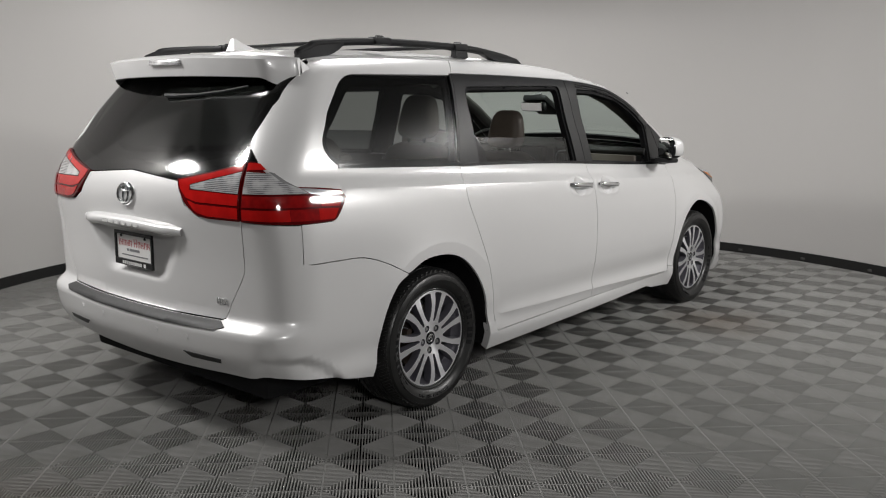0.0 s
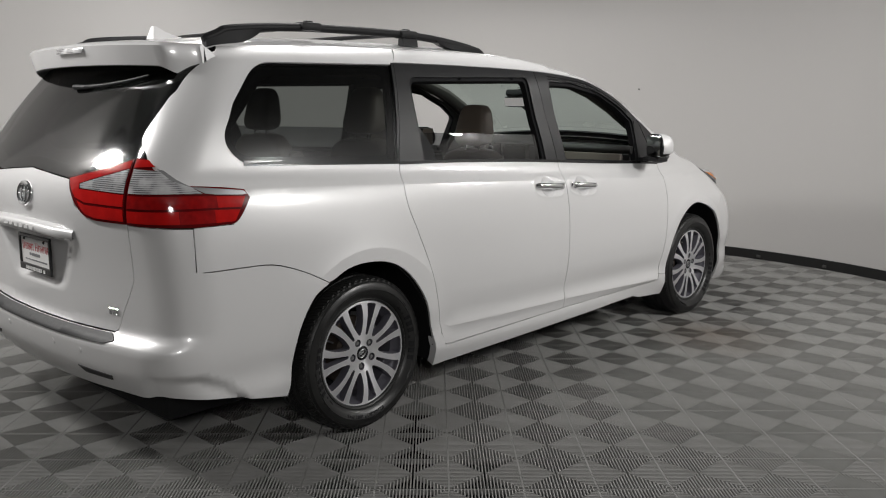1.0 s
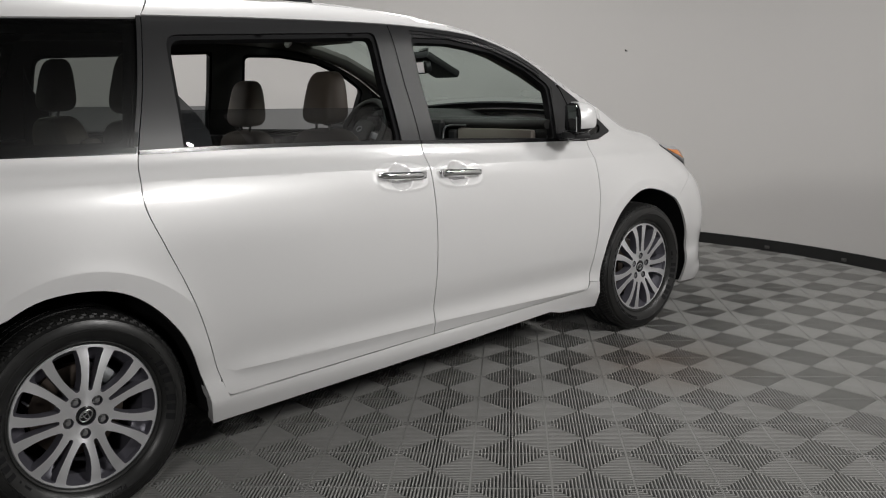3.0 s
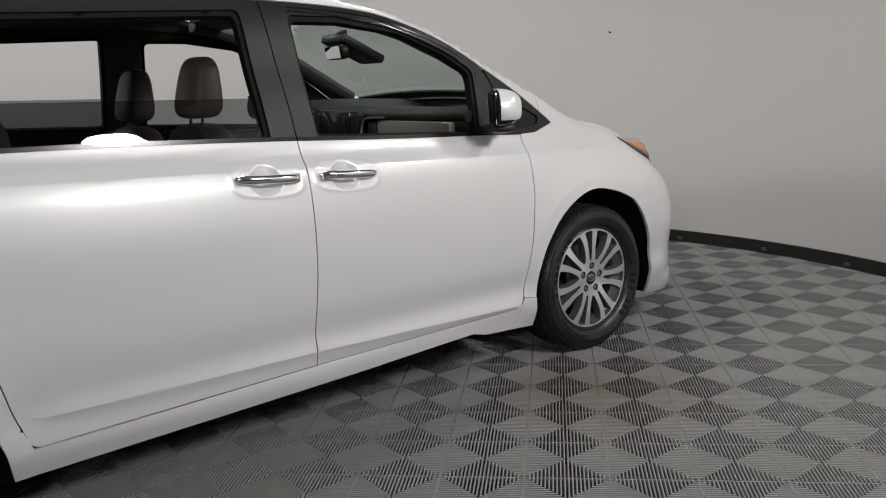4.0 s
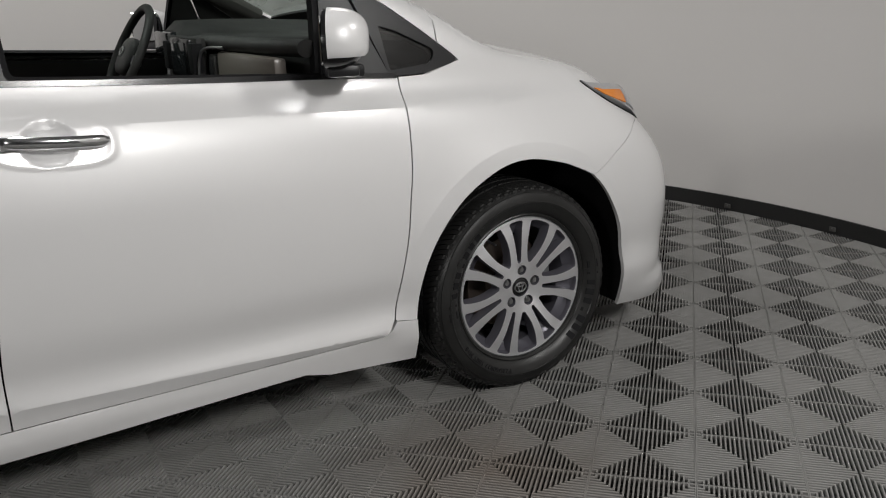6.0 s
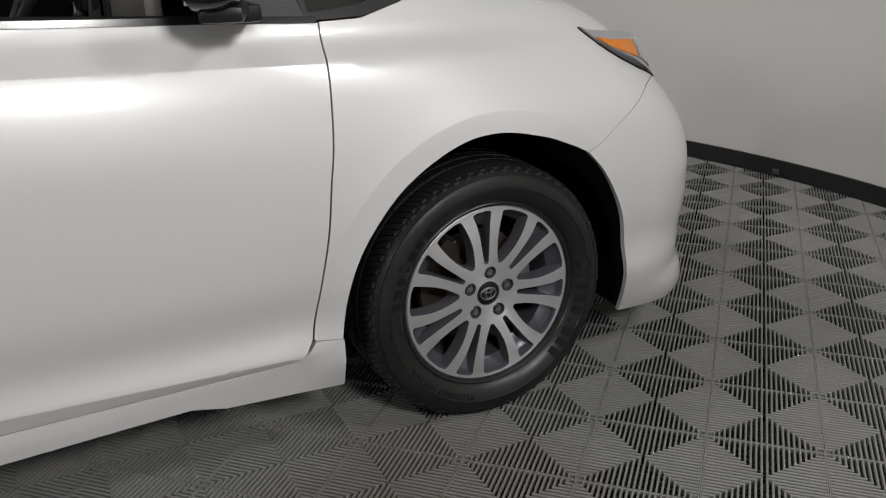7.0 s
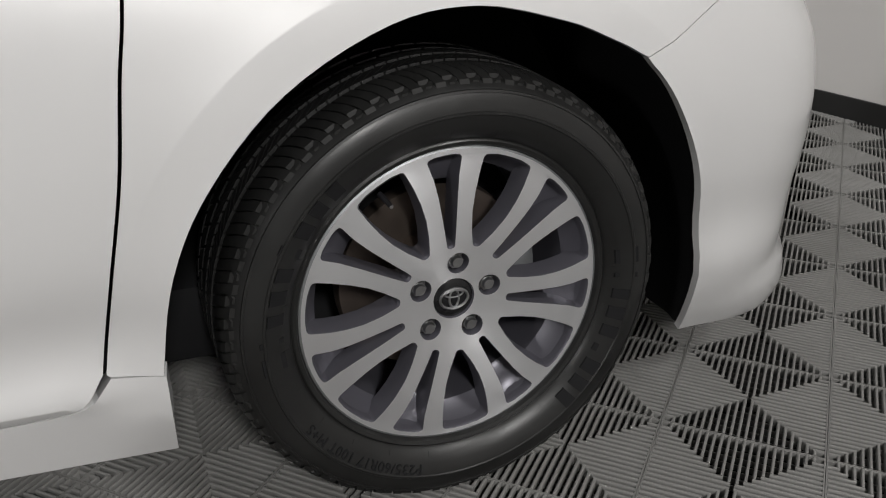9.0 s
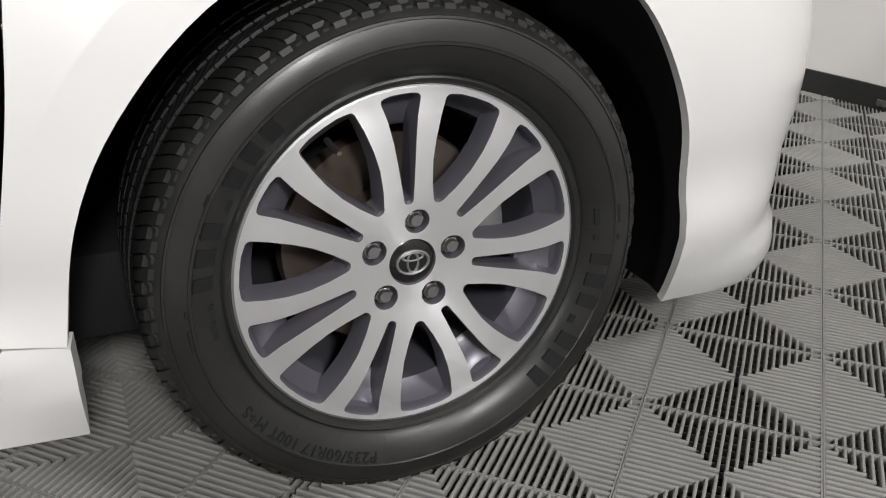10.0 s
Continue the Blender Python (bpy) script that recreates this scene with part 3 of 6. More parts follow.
G = 0.0022
SILL = 0.312
BELT = spline([(-0.7, 1.228), (0.277, 1.183), (0.533, 1.177), (1.513, 1.132), (2.09, 1.097), (2.44, 1.079), (2.64, 1.066)])
GAP_C = curve_through([(0.40, 1.645), (0.34, 1.40), (0.276, 1.183), (0.25, 1.03), (0.298, 0.88), (0.353, 0.74), (0.402, 0.59), (0.442, 0.43), (0.462, 0.37)])
GAP_B = curve_through([(1.478, 1.632), (1.50, 1.37), (1.513, 1.132), (1.511, 1.02), (1.506, 0.87), (1.497, 0.69), (1.478, 0.49), (1.476, SILL)])
GAP_A = curve_through([(2.637, 1.066), (2.631, 0.963), (2.614, 0.81), (2.60, 0.73), (2.583, 0.615), (2.557, 0.49), (2.532, 0.362)])
ARCH_F = curve_through([(2.601, 0.350), (2.628, 0.489), (2.682, 0.597), (2.780, 0.700), (2.917, 0.771), (3.04, 0.786), (3.165, 0.76), (3.235, 0.734), (3.306, 0.698), (3.37, 0.63), (3.433, 0.516), (3.467, 0.385), (3.50, 0.18)], 5)
ARCH_R = curve_through([(0.431, 0.226), (0.38, 0.41), (0.32, 0.573), (0.207, 0.706), (0.075, 0.769), (-0.105, 0.774), (-0.24, 0.721), (-0.334, 0.661), (-0.412, 0.508), (-0.449, 0.272)], 5)
BUMP_R = curve_through([(-0.245, 0.722), (-0.37, 0.785), (-0.507, 0.829), (-0.65, 0.835), (-0.81, 0.835)], 4)
SEAM_F = curve_through([(3.309, 0.699), (3.367, 0.725), (3.424, 0.759), (3.52, 0.812), (3.565, 0.834), (3.62, 0.842)], 4)
FRAME_TOP = curve_through([(0.40, 1.645), (0.907, 1.644), (1.478, 1.632), (1.888, 1.60), (2.096, 1.55), (2.331, 1.455), (2.53, 1.338), (2.72, 1.21), (2.86, 1.105)])
SWIN = [(0.466, 1.58, 0.05), (1.395, 1.598, 0.03), (1.412, 1.138, 0.02), (0.441, 1.183, 0.02), (0.457, 1.48)]
FWIN = [(1.582, 1.58, 0.03), (1.80, 1.575), (2.08, 1.527), (2.30, 1.435), (2.435, 1.352, 0.03), (2.395, 1.084, 0.01), (1.60, 1.136, 0.02)]
QWIN = [(-0.388, 1.626, 0.08), (0.396, 1.643), (0.272, 1.187), (-0.565, 1.222, 0.09), (-0.638, 1.318, 0.10)]
WS_X = spline([(1.7, 0.60), (2.2, 0.655), (2.6, 0.70), (2.95, 0.735)])
LAMP_EDGE = [(-0.582, 1.100), (-0.600, 1.131), (-0.70, 1.143), (-0.805, 1.153), (-0.852, 1.174), (-0.874, 1.212), (-0.876, 1.25)]
HATCH_EDGE = curve_through([(-0.876, 1.253), (-0.852, 1.33), (-0.762, 1.46), (-0.66, 1.576), (-0.50, 1.688)], 5)
SPLIT = REAR_U + 0.727


def pillar_top(y):
    return top_at(float(WS_X(y)) + 0.010, y) - 0.003


def belt_line(y0, y1, n=10, dz=0.0):
    return [(y0 + (y1 - y0) * k / n, float(BELT(y0 + (y1 - y0) * k / n)) + dz) for k in range(n + 1)]


def handle_cup(y, z):
    """The shallow dish behind a door handle: how far the skin is pressed in."""
    def press(v):
        dy, dz = v[:, 0] - y, v[:, 1] - z + 0.075 * (v[:, 0] - y)
        a = (np.abs(dy / 0.134) ** 3 + np.abs(dz / 0.054) ** 3) ** 0.667
        b = ((v[:, 0] - y + 0.008) / 0.062) ** 2 + ((v[:, 1] - z) / 0.052) ** 2
        lip = np.exp(-((a - 1.0) / 0.16) ** 2) * 0.0021
        return lip - 0.019 * np.clip(1 - b, 0, 1) ** 0.6 * (b < 1)
    return press


def strip_along(name, line, width, mat, parent, mirror, lift=0.004, depth=0.006, label=""):
    """A narrow trim strip that follows a line of (y, z)."""
    top = shift(line, 0, width / 2)
    return panel(name, rounded(top + shift(line, 0, -width / 2)[::-1], 0.05), mat, parent, mirror=mirror, lift=lift, depth=depth, step=0.05, label=label)


def window_frame(name, outline, hole, door, mirror, y0, y1):
    frame_ob = panel(name, rounded(outline), BLACK_SATIN, door, holes=[rounded(hole)], mirror=mirror, depth=0.03, label="satin black upper door frame", liner=TRIM, liner_depth=0.045)
    grow = [(p[0], p[1]) for p in rounded(hole)]
    c = np.mean(grow, 0)
    inner = [tuple(c + (np.array(p) - c) * (0.965, 0.93)) for p in grow]
    panel("window_seal", np.array(grow), DARK, door, holes=[np.array(inner)], lift=-0.012, depth=0.035, mirror=mirror, label="black rubber window seal")
    strip_along("belt_moulding", belt_line(y0, y1, 12, 0.004), 0.014, BLACK_GLOSS, door, mirror)
    return frame_ob


for mirror in (False, True):
    # sliding door
    door = empty("sliding_door")
    door.parent = van
    out = belt_line(0.276 + G, 1.513 - G, 12, -G) + shift(below(GAP_B, 1.12), -G) + [(0.485, SILL - 0.012, 0.03)] + shift(below(GAP_C, 1.16)[::-1], G)
    panel("door_skin", rounded(out, 0.022), PAINT, door, mirror=mirror, step=0.022, crease=True, fine=(1.350, 1.008), shape=handle_cup(1.350, 1.008), liner=TRIM, liner_depth=0.06)
    out = between(FRAME_TOP, 0.40, 1.478) + above(GAP_B, 1.14)[1:] + belt_line(1.512, 0.277, 12) + above(GAP_C, 1.19)[::-1][:-1]
    out = [(p[0] + (G if p[0] < 0.45 else -G if p[0] > 1.47 else 0), p[1]) for p in out]
    window_frame("window_frame", out, SWIN, door, mirror, 0.28, 1.508)
    panel("window_glass", rounded([(0.43, 1.326), (1.415, 1.292), (1.415, 1.125), (0.43, 1.168)]), TINT, door, lift=-0.022, depth=0.004, mirror=mirror, shape=lambda v: 0.020 * (v[:, 1] - 1.2), label="dark tinted glass wound halfway down")
    gusset = [(0.425, 1.53), (0.440, 1.46, 0.05), (0.487, 1.385), (0.545, 1.315, 0.06), (0.575, 1.25), (0.580, 1.15), (0.425, 1.16)]
    panel("pillar_trim", rounded(gusset), BLACK_SATIN, door, lift=-0.05, depth=0.008, mirror=mirror, label="dark inner trim at the window's rear corner")
    # front door
    door = empty("front_door")
    door.parent = van
    out = belt_line(1.513 + G, 2.637 - G, 12, -G) + shift(GAP_A[1:], -G) + [(2.50, SILL + 0.006, 0.05)] + shift(below(GAP_B, 1.12)[::-1], G)
    panel("door_skin", rounded(out, 0.022), PAINT, door, mirror=mirror, step=0.022, crease=True, fine=(1.672, 0.993), shape=handle_cup(1.672, 0.993), liner=TRIM, liner_depth=0.06)
    out = between(FRAME_TOP, 1.478, 2.49) + [(2.605, 1.08)] + belt_line(2.60, 1.514, 12) + above(GAP_B, 1.14)[::-1][:-1]
    out = [(p[0] + (G if p[0] < 1.52 else 0), p[1]) for p in out]
    window_frame("window_frame", out, FWIN, door, mirror, 1.517, 2.63)
    for inset in (0.018, 0.032):
        line = [(p[0] - inset * 0.3, p[1] - inset) for p in between(FRAME_TOP, 1.56, 2.40)]
        strip_along("frame_groove", line, 0.004, BLACK_GLOSS, door, mirror, 0.003, 0.003)
    # fixed pane ahead of the door
    tri = [p for p in FRAME_TOP if p[0] > 2.50] + [(2.85, 1.094, 0.01), (2.74, 1.07), (2.612, 1.07)]
    pane = rounded([(2.60, 1.215, 0.01), (2.66, 1.195), (2.785, 1.135, 0.02), (2.765, 1.098, 0.02), (2.615, 1.086, 0.01)], 0.02)
    panel("vent_pane", pane, TINT_DARK, van, mirror=mirror, lift=-0.006, depth=0.003, step=0.05, label="small fixed dark pane")
    panel("vent_pane_surround", rounded(tri), BLACK_SATIN, van, holes=[pane], mirror=mirror, depth=0.02, liner=TRIM, label="black triangular panel with a small fixed pane")
    # rear quarter
    out = [(0.40 - G, 1.644)] + [(p[0] - G, p[1]) for p in GAP_C[1:]] + [(0.43, 0.30)]
    out += [p for p in ARCH_R if p[0] > -0.235 and p[1] > 0.3] + shift(BUMP_R, 0, G) + [(-0.81, 1.003), (-0.665, 1.003)] + LAMP_EDGE + HATCH_EDGE + [(-0.11, 1.708), (0.45, 1.715)]
    hole = rounded(on_side(QWIN[:1] + [(0.389, 1.639), (0.266, 1.191)] + QWIN[3:]))
    panel("quarter_panel", rounded(on_side(out)), PAINT, van, holes=[hole], mirror=mirror, liner=TRIM, liner_depth=0.04, step=0.028, crease=True)
    inner = rounded(on_side([(-0.34, 1.585, 0.07), (0.335, 1.605, 0.03), (0.245, 1.23, 0.03), (-0.53, 1.255, 0.09), (-0.588, 1.325, 0.08)]))
    panel("quarter_window", rounded(on_side(QWIN)), TINT_QUARTER, van, lift=-0.004, depth=0.004, mirror=mirror, shape=lambda v: -0.03 * (v[:, 1] - 1.46), label="dark privacy glass rear side window")
    panel("window_border", rounded(on_side(QWIN)), FRIT, van, holes=[inner], lift=-0.030, depth=0.01, mirror=mirror, label="black border round the rear side window")
    post = [(p[0] - G - 0.0004, p[1]) for p in GAP_C if p[1] > 1.188]
    panel("window_edge_trim", rounded(on_side(post + [(p[0] - 0.016, p[1]) for p in post[::-1]])), BLACK_SATIN, van, lift=0.0022, depth=0.006, mirror=mirror, label="black edge trim of the rear side window")
    panel("window_moulding", rounded(on_side([(-0.555, 1.236), (0.272, 1.203), (0.268, 1.183), (-0.56, 1.217)])), BLACK_GLOSS, van, lift=0.003, depth=0.008, mirror=mirror)
    # cant rail and windscreen pillar
    low = [(0.4025, 1.649)] + shift([p for p in FRAME_TOP if 0.41 < p[0] < 2.77] + [(2.795, float(np.interp(2.795, [p[0] for p in FRAME_TOP], [p[1] for p in FRAME_TOP])))], 0, 0.004)
    up = [(y, 1.715) for y in (0.46, 0.8, 1.1)] + [(1.4, 1.70), (1.6, 1.682), (1.75, top_at(0.61, 1.75))] + [(y, pillar_top(y)) for y in np.arange(1.9, 2.80, 0.05)] + [(2.798, pillar_top(2.798))]
    panel("roof_rail_panel", rounded(low + up[::-1]), PAINT, van, mirror=mirror, liner=HEADLINER)
    # front wing
    lamp_low = [(3.388, 0.987), (3.425, 0.950), (3.49, 0.908), (3.56, 0.874), (3.65, 0.838)]
    out = shift(GAP_A[::-1], G) + [(2.74, 1.066), (2.868, 1.099), (2.856, 1.112), (2.80, float(np.interp(2.80, [p[0] for p in FRAME_TOP], [p[1] for p in FRAME_TOP])) + 0.004), (2.802, pillar_top(2.802)), (2.85, pillar_top(2.85))] + [(2.89, top_at(0.735, 2.89))] + [(y, top_at(0.73 - 0.05 * (y - 2.9), y)) for y in (3.0, 3.15, 3.27, 3.33)] + [(3.368, top_at(0.765, 3.368) - 0.008)]
    out = on_side(out + lamp_low + shift(SEAM_F[::-1], 0, 0.0009)) + [p for p in ARCH_F[::-1] if p[0] < 3.30] + [(2.538, 0.358)]
    panel("front_wing", rounded(out), PAINT, van, mirror=mirror, step=0.022, crease=True)
    # sill
    out = [(0.43, 0.205), (0.50, 0.208), (1.1, 0.222), (1.6, 0.235), (2.1, 0.252), (2.24, 0.256), (2.32, 0.235), (2.608, 0.213), (2.604, 0.3482), (2.538, 0.3555), (2.503, SILL + 0.0025, 0.05), (1.5, SILL - 0.002), (0.49, SILL - 0.017), (0.465, 0.36), (0.40, 0.36)]
    panel("sill", rounded(out), PAINT, van, mirror=mirror, depth=0.04, step=0.02, shape=lambda v: 0.006 * (1 - smooth(0.294, 0.310, v[:, 1])))
    # bumpers
    out = on_side(shift(BUMP_R, 0, -G)[:-1] + [(-0.8138, 0.84), (-0.8138, 0.92), (-0.8138, 1.0)]) + [(SPLIT, 1.012), (SPLIT, 0.834)] + [(REAR_U + x, z) for x, z in ((0.724, 0.80), (0.704, 0.757), (0.680, 0.717), (0.645, 0.659), (0.612, 0.590), (0.596, 0.581), (0.3, 0.576), (0, 0.574))]
    out += [(REAR_U, 0.322), (REAR_U + 0.3, 0.331), (REAR_U + 0.6, 0.343), (SPLIT, 0.340), (-0.90, 0.338), (-0.74, 0.325), (-0.60, 0.298)] + [p for p in ARCH_R[::-1] if p[0] < -0.25]
    skirt = lambda v: -0.022 * smooth(0.0, 0.012, np.interp(v[:, 0], (-1.06, -1.013, -0.9, -0.813, -0.72, -0.649, -0.62), (0.36, 0.442, 0.44, 0.427, 0.38, 0.313, 0.27)) - v[:, 1]) * smooth(-1.07, -1.0, v[:, 0])
    panel("rear_bumper", rounded(out), PAINT, van, mirror=mirror, depth=0.03, step=0.022, shape=skirt)
    front = FY + TURN_LEN * math.pi / 2 + RX
    out = [p for p in ARCH_F if p[0] > 3.312]
    out = on_side([(3.50, 0.17)] + out[::-1] + shift(SEAM_F, 0, -0.0009) + [(3.66, 0.832)]) + [(front, 0.80), (front, 0.2), (FY + 0.45, 0.165), (FY + 0.3, 0.168)]
    panel("front_bumper", rounded(out), PAINT, van, mirror=mirror, depth=0.013, step=0.025, shape=lambda v: 0.012 * (1 - smooth(0.225, 0.245, v[:, 1] - 0.25 * np.maximum(v[:, 0] - 3.6, 0))) * smooth(3.55, 3.75, v[:, 0]))
    nose_u = on_side([(3.672, 0.85), (3.70, 0.90)])
    panel("grille", rounded([(front, 0.805), (nose_u[0][0], 0.836), (nose_u[1][0], 0.90), (front, 0.95)]), BLACK_PLASTIC, van, mirror=mirror, lift=-0.004, label="black front grille")
    # inner arches and their lips
    for cy, line in ((AXLE_F, ARCH_F), (AXLE_R, ARCH_R)):
        bm = bmesh.new()
        line = [p for p in line]
        sx = -1 if mirror else 1
        xs = [side_at(min(max(p[0], -0.54), 3.29), p[1]) - 0.012 for p in line]
        rings = [[bm.verts.new((sx * (x - d if d < 0.5 else 0.52), cy + (p[0] - cy) * k, HUB_Z + (p[1] - HUB_Z) * k)) for p, x in zip(line, xs)] for d, k in ((0.006, 1.004), (0.03, 1.006), (0.06, 1.03), (0.6, 1.02))]
        mid = [bm.verts.new((sx * 0.52, cy + (p[0] - cy) * 0.02, HUB_Z + (p[1] - HUB_Z) * 0.02)) for p in line]
        for a, b in zip(rings, rings[1:] + [mid]):
            for k in range(len(line) - 1):
                bm.faces.new((a[k], a[k + 1], b[k + 1], b[k]))
        part("wheel_arch_liner", bm, DARK, van, "black plastic wheel arch liner")

roof = [(x, y) for y, x in [(-0.60, 0.62), (0.46, side_at(0.46, 1.72)), (1.1, side_at(1.1, 1.72)), (1.4, side_at(1.4, 1.705)), (1.72, 0.60)]]
panel("roof", rounded(roof + [(-x, y) for x, y in roof[::-1]]), PAINT, van, surface=over, liner=HEADLINER, liner_depth=0.05, step=0.05)
ws = [(float(WS_X(y)), y) for y in (1.75, 2.1, 2.4, 2.7, 2.9)]
panel("windscreen", rounded(ws + [(-x, y) for x, y in ws[::-1]]), CLEAR, van, surface=over, lift=-0.003, depth=0.005, label="pale green tinted windscreen", step=0.05)
cowl = [(0.70, 2.85), (0.735, 2.97)]
panel("cowl", rounded(cowl + [(-x, y) for x, y in cowl[::-1]]), BLACK_PLASTIC, van, surface=over, lift=-0.014, depth=0.01, step=0.05, label="black cowl under the windscreen")
hood = [(0.735, 2.93), (0.735, 3.2), (0.745, 3.33), (0.785, 3.385), (0.795, 3.43), (0.775, 3.51), (0.62, 3.61), (0.4, 3.66), (0, 3.70)]
panel("bonnet", rounded(hood + [(-x, y) for x, y in hood[-2::-1]]), PAINT, van, surface=over, lift=-0.002, depth=0.02, step=0.04)

# tailgate with its window, lamps, bar and spoiler
gate = empty("tailgate")
gate.parent = van
edge = [(0.7225, 1.018), (0.720, 0.80), (0.700, 0.758), (0.676, 0.719), (0.641, 0.662), (0.608, 0.594), (0.594, 0.586), (0.3, 0.581), (0, 0.579)]
edge = edge + [(-x, z) for x, z in edge[-2::-1]]
dish = lambda v: -0.03 * smooth(0.0, 0.06, 0.945 - v[:, 1]) * smooth(0.70, 0.74, v[:, 1]) * (1 - smooth(0.28, 0.40, np.abs(v[:, 0]) + 0.6 * np.maximum(0.93 - v[:, 1], 0)))
panel("tailgate_skin", rounded([(0.36, 1.160), (0.42, 1.06), (0.50, 1.018)] + edge + [(-0.50, 1.018), (-0.42, 1.06), (-0.36, 1.160), (0.0, 1.188)]), PAINT, gate, surface=rear_wrap, step=0.022, shape=dish, liner=TRIM)
rim = [(u - REAR_U - 0.005, z) for u, z in on_side(HATCH_EDGE)]
glass = [(0.36, 1.166), (0.0, 1.193), (-0.36, 1.166)] + [(-x, z) for x, z in rim] + rim[::-1]
panel("rear_window", rounded(glass), TINT_DARK, gate, surface=rear_wrap, lift=-0.002, depth=0.005, label="dark tinted rear window")
mid = [(x - 0.075 - 0.25 * max(z - 1.45, 0), z) for x, z in rim if 1.29 < z < 1.60]
inner = [(0.30, 1.215), (0.0, 1.24), (-0.30, 1.215)] + [(-x, z) for x, z in mid] + mid[::-1]
panel("window_border", rounded(glass), FRIT, gate, surface=rear_wrap, holes=[rounded(inner)], lift=-0.007, depth=0.01, label="black border round the rear window")

# ---- lamps, bar, plate and badges on the tail ----


def bars(name, parent, mat, place, sizes, depth=0.001, label=""):
    """Print or badge letters as plain bars: (left, bottom, width, height) in the plane that place sets, x to the right, y up."""
    bm = bmesh.new()
    for x, y, w, h in sizes:
        box(bm, x, x + w, y, y + h, 0, depth, min(w, h) * 0.12, place, 1)
    return part(name, bm, mat, parent, label)


for mirror in (False, True):
    sx = -1 if mirror else 1
    side_lamp = empty("tail_lamp")
    side_lamp.parent = van
    body = [(SPLIT + 0.004, 1.253)] + on_side([(-0.879, 1.252)] + LAMP_EDGE[::-1][1:] + [(-0.622, 1.045, 0.01), (-0.655, 1.008, 0.02), (-0.80, 1.006)]) + [(SPLIT + 0.004, 1.017)]
    panel("lens", rounded(body), RED_DARK, side_lamp, mirror=mirror, lift=0.008, depth=0.03, label="deep red wrap-round lens")
    S = SPLIT + 0.010
    lamp_part = dict(mirror=mirror, depth=0.002, step=0.02)
    panel("clear_lens", rounded([(S, 1.212), (S, 1.128)] + on_side([(-0.85, 1.128), (-0.765, 1.124), (-0.80, 1.150), (-0.838, 1.178), (-0.855, 1.206)]), 0.02), CLEAR_LENS, side_lamp, lift=0.0105, label="clear ribbed reversing lens", **lamp_part)
    panel("bright_trim", rounded(on_side([(-0.866, 1.214), (-0.846, 1.172), (-0.80, 1.148), (-0.70, 1.137), (-0.607, 1.126), (-0.592, 1.113, 0.006), (-0.62, 1.111), (-0.72, 1.118), (-0.756, 1.124), (-0.797, 1.147), (-0.832, 1.176), (-0.852, 1.208)]), 0.02), LAMP_CHROME, side_lamp, lift=0.0108, label="bright smooth lens strip", **lamp_part)
    panel("red_band", rounded([(S, 1.218), (S, 1.247)] + on_side([(-0.873, 1.246), (-0.868, 1.222)]), 0.02), RED_LENS, side_lamp, lift=0.0112, **lamp_part)
    panel("red_upper_lens", rounded([(S, 1.120), (S, 1.076)] + on_side([(-0.82, 1.074), (-0.72, 1.071), (-0.72, 1.112), (-0.82, 1.119)]), 0.02), RED_MID, side_lamp, lift=0.0108, **lamp_part)
    panel("red_upper_end", rounded(on_side([(-0.719, 1.071), (-0.628, 1.066), (-0.603, 1.104, 0.008), (-0.719, 1.112)]), 0.02), RED_LENS, side_lamp, lift=0.0108, **lamp_part)
    panel("red_lower_inner", rounded([(S, 1.067), (S, 1.026)] + on_side([(-0.85, 1.020), (-0.85, 1.066)]), 0.02), RED_LENS, side_lamp, lift=0.0108, **lamp_part)
    panel("red_lower_lens", rounded(on_side([(-0.849, 1.066), (-0.849, 1.020), (-0.735, 1.016), (-0.735, 1.064)]), 0.02), RED_MID, side_lamp, lift=0.0108, **lamp_part)
    panel("red_lower_end", rounded(on_side([(-0.734, 1.016), (-0.662, 1.016, 0.01), (-0.634, 1.058), (-0.734, 1.064)]), 0.02), RED_LENS, side_lamp, lift=0.0108, **lamp_part)
    gate_lamp = empty("tailgate_lamp")
    gate_lamp.parent = gate
    R = lambda pts: rounded([(sx * p[0], *p[1:]) for p in pts], 0.02)
    lamp_part = dict(surface=rear_wrap, depth=0.002, step=0.02)
    panel("lens", R([(0.358, 1.168), (0.56, 1.212), (0.7215, 1.251), (0.7215, 1.017), (0.56, 1.018), (0.485, 1.030, 0.04), (0.425, 1.080), (0.385, 1.125)]), RED_DARK, gate_lamp, surface=rear_wrap, lift=0.008, depth=0.03, label="deep red lens")
    panel("red_band", R([(0.372, 1.164), (0.56, 1.204), (0.7155, 1.243), (0.7155, 1.216), (0.56, 1.180), (0.445, 1.150), (0.450, 1.128), (0.7155, 1.122), (0.7155, 1.080), (0.50, 1.082), (0.437, 1.096), (0.395, 1.130)]), RED_LENS, gate_lamp, lift=0.0105, **lamp_part)
    panel("clear_lens", R([(0.450, 1.147), (0.56, 1.176), (0.7145, 1.212), (0.7145, 1.126), (0.60, 1.129), (0.458, 1.132)]), CLEAR_LENS, gate_lamp, lift=0.0112, label="clear ribbed reversing lens", **lamp_part)
    panel("red_lower_lens", R([(0.448, 1.086), (0.50, 1.073), (0.7155, 1.071), (0.7155, 1.027), (0.56, 1.028), (0.492, 1.040, 0.03)]), RED_LENS, gate_lamp, lift=0.0105, **lamp_part)
    # bumper reflector and sensors
    panel("bumper_reflector", R([(0.39, 0.421), (0.605, 0.418), (0.60, 0.398), (0.43, 0.396)]), BLACK_PLASTIC, van, surface=rear_wrap, lift=0.003, depth=0.01, label="dark slot reflector in the rear bumper")
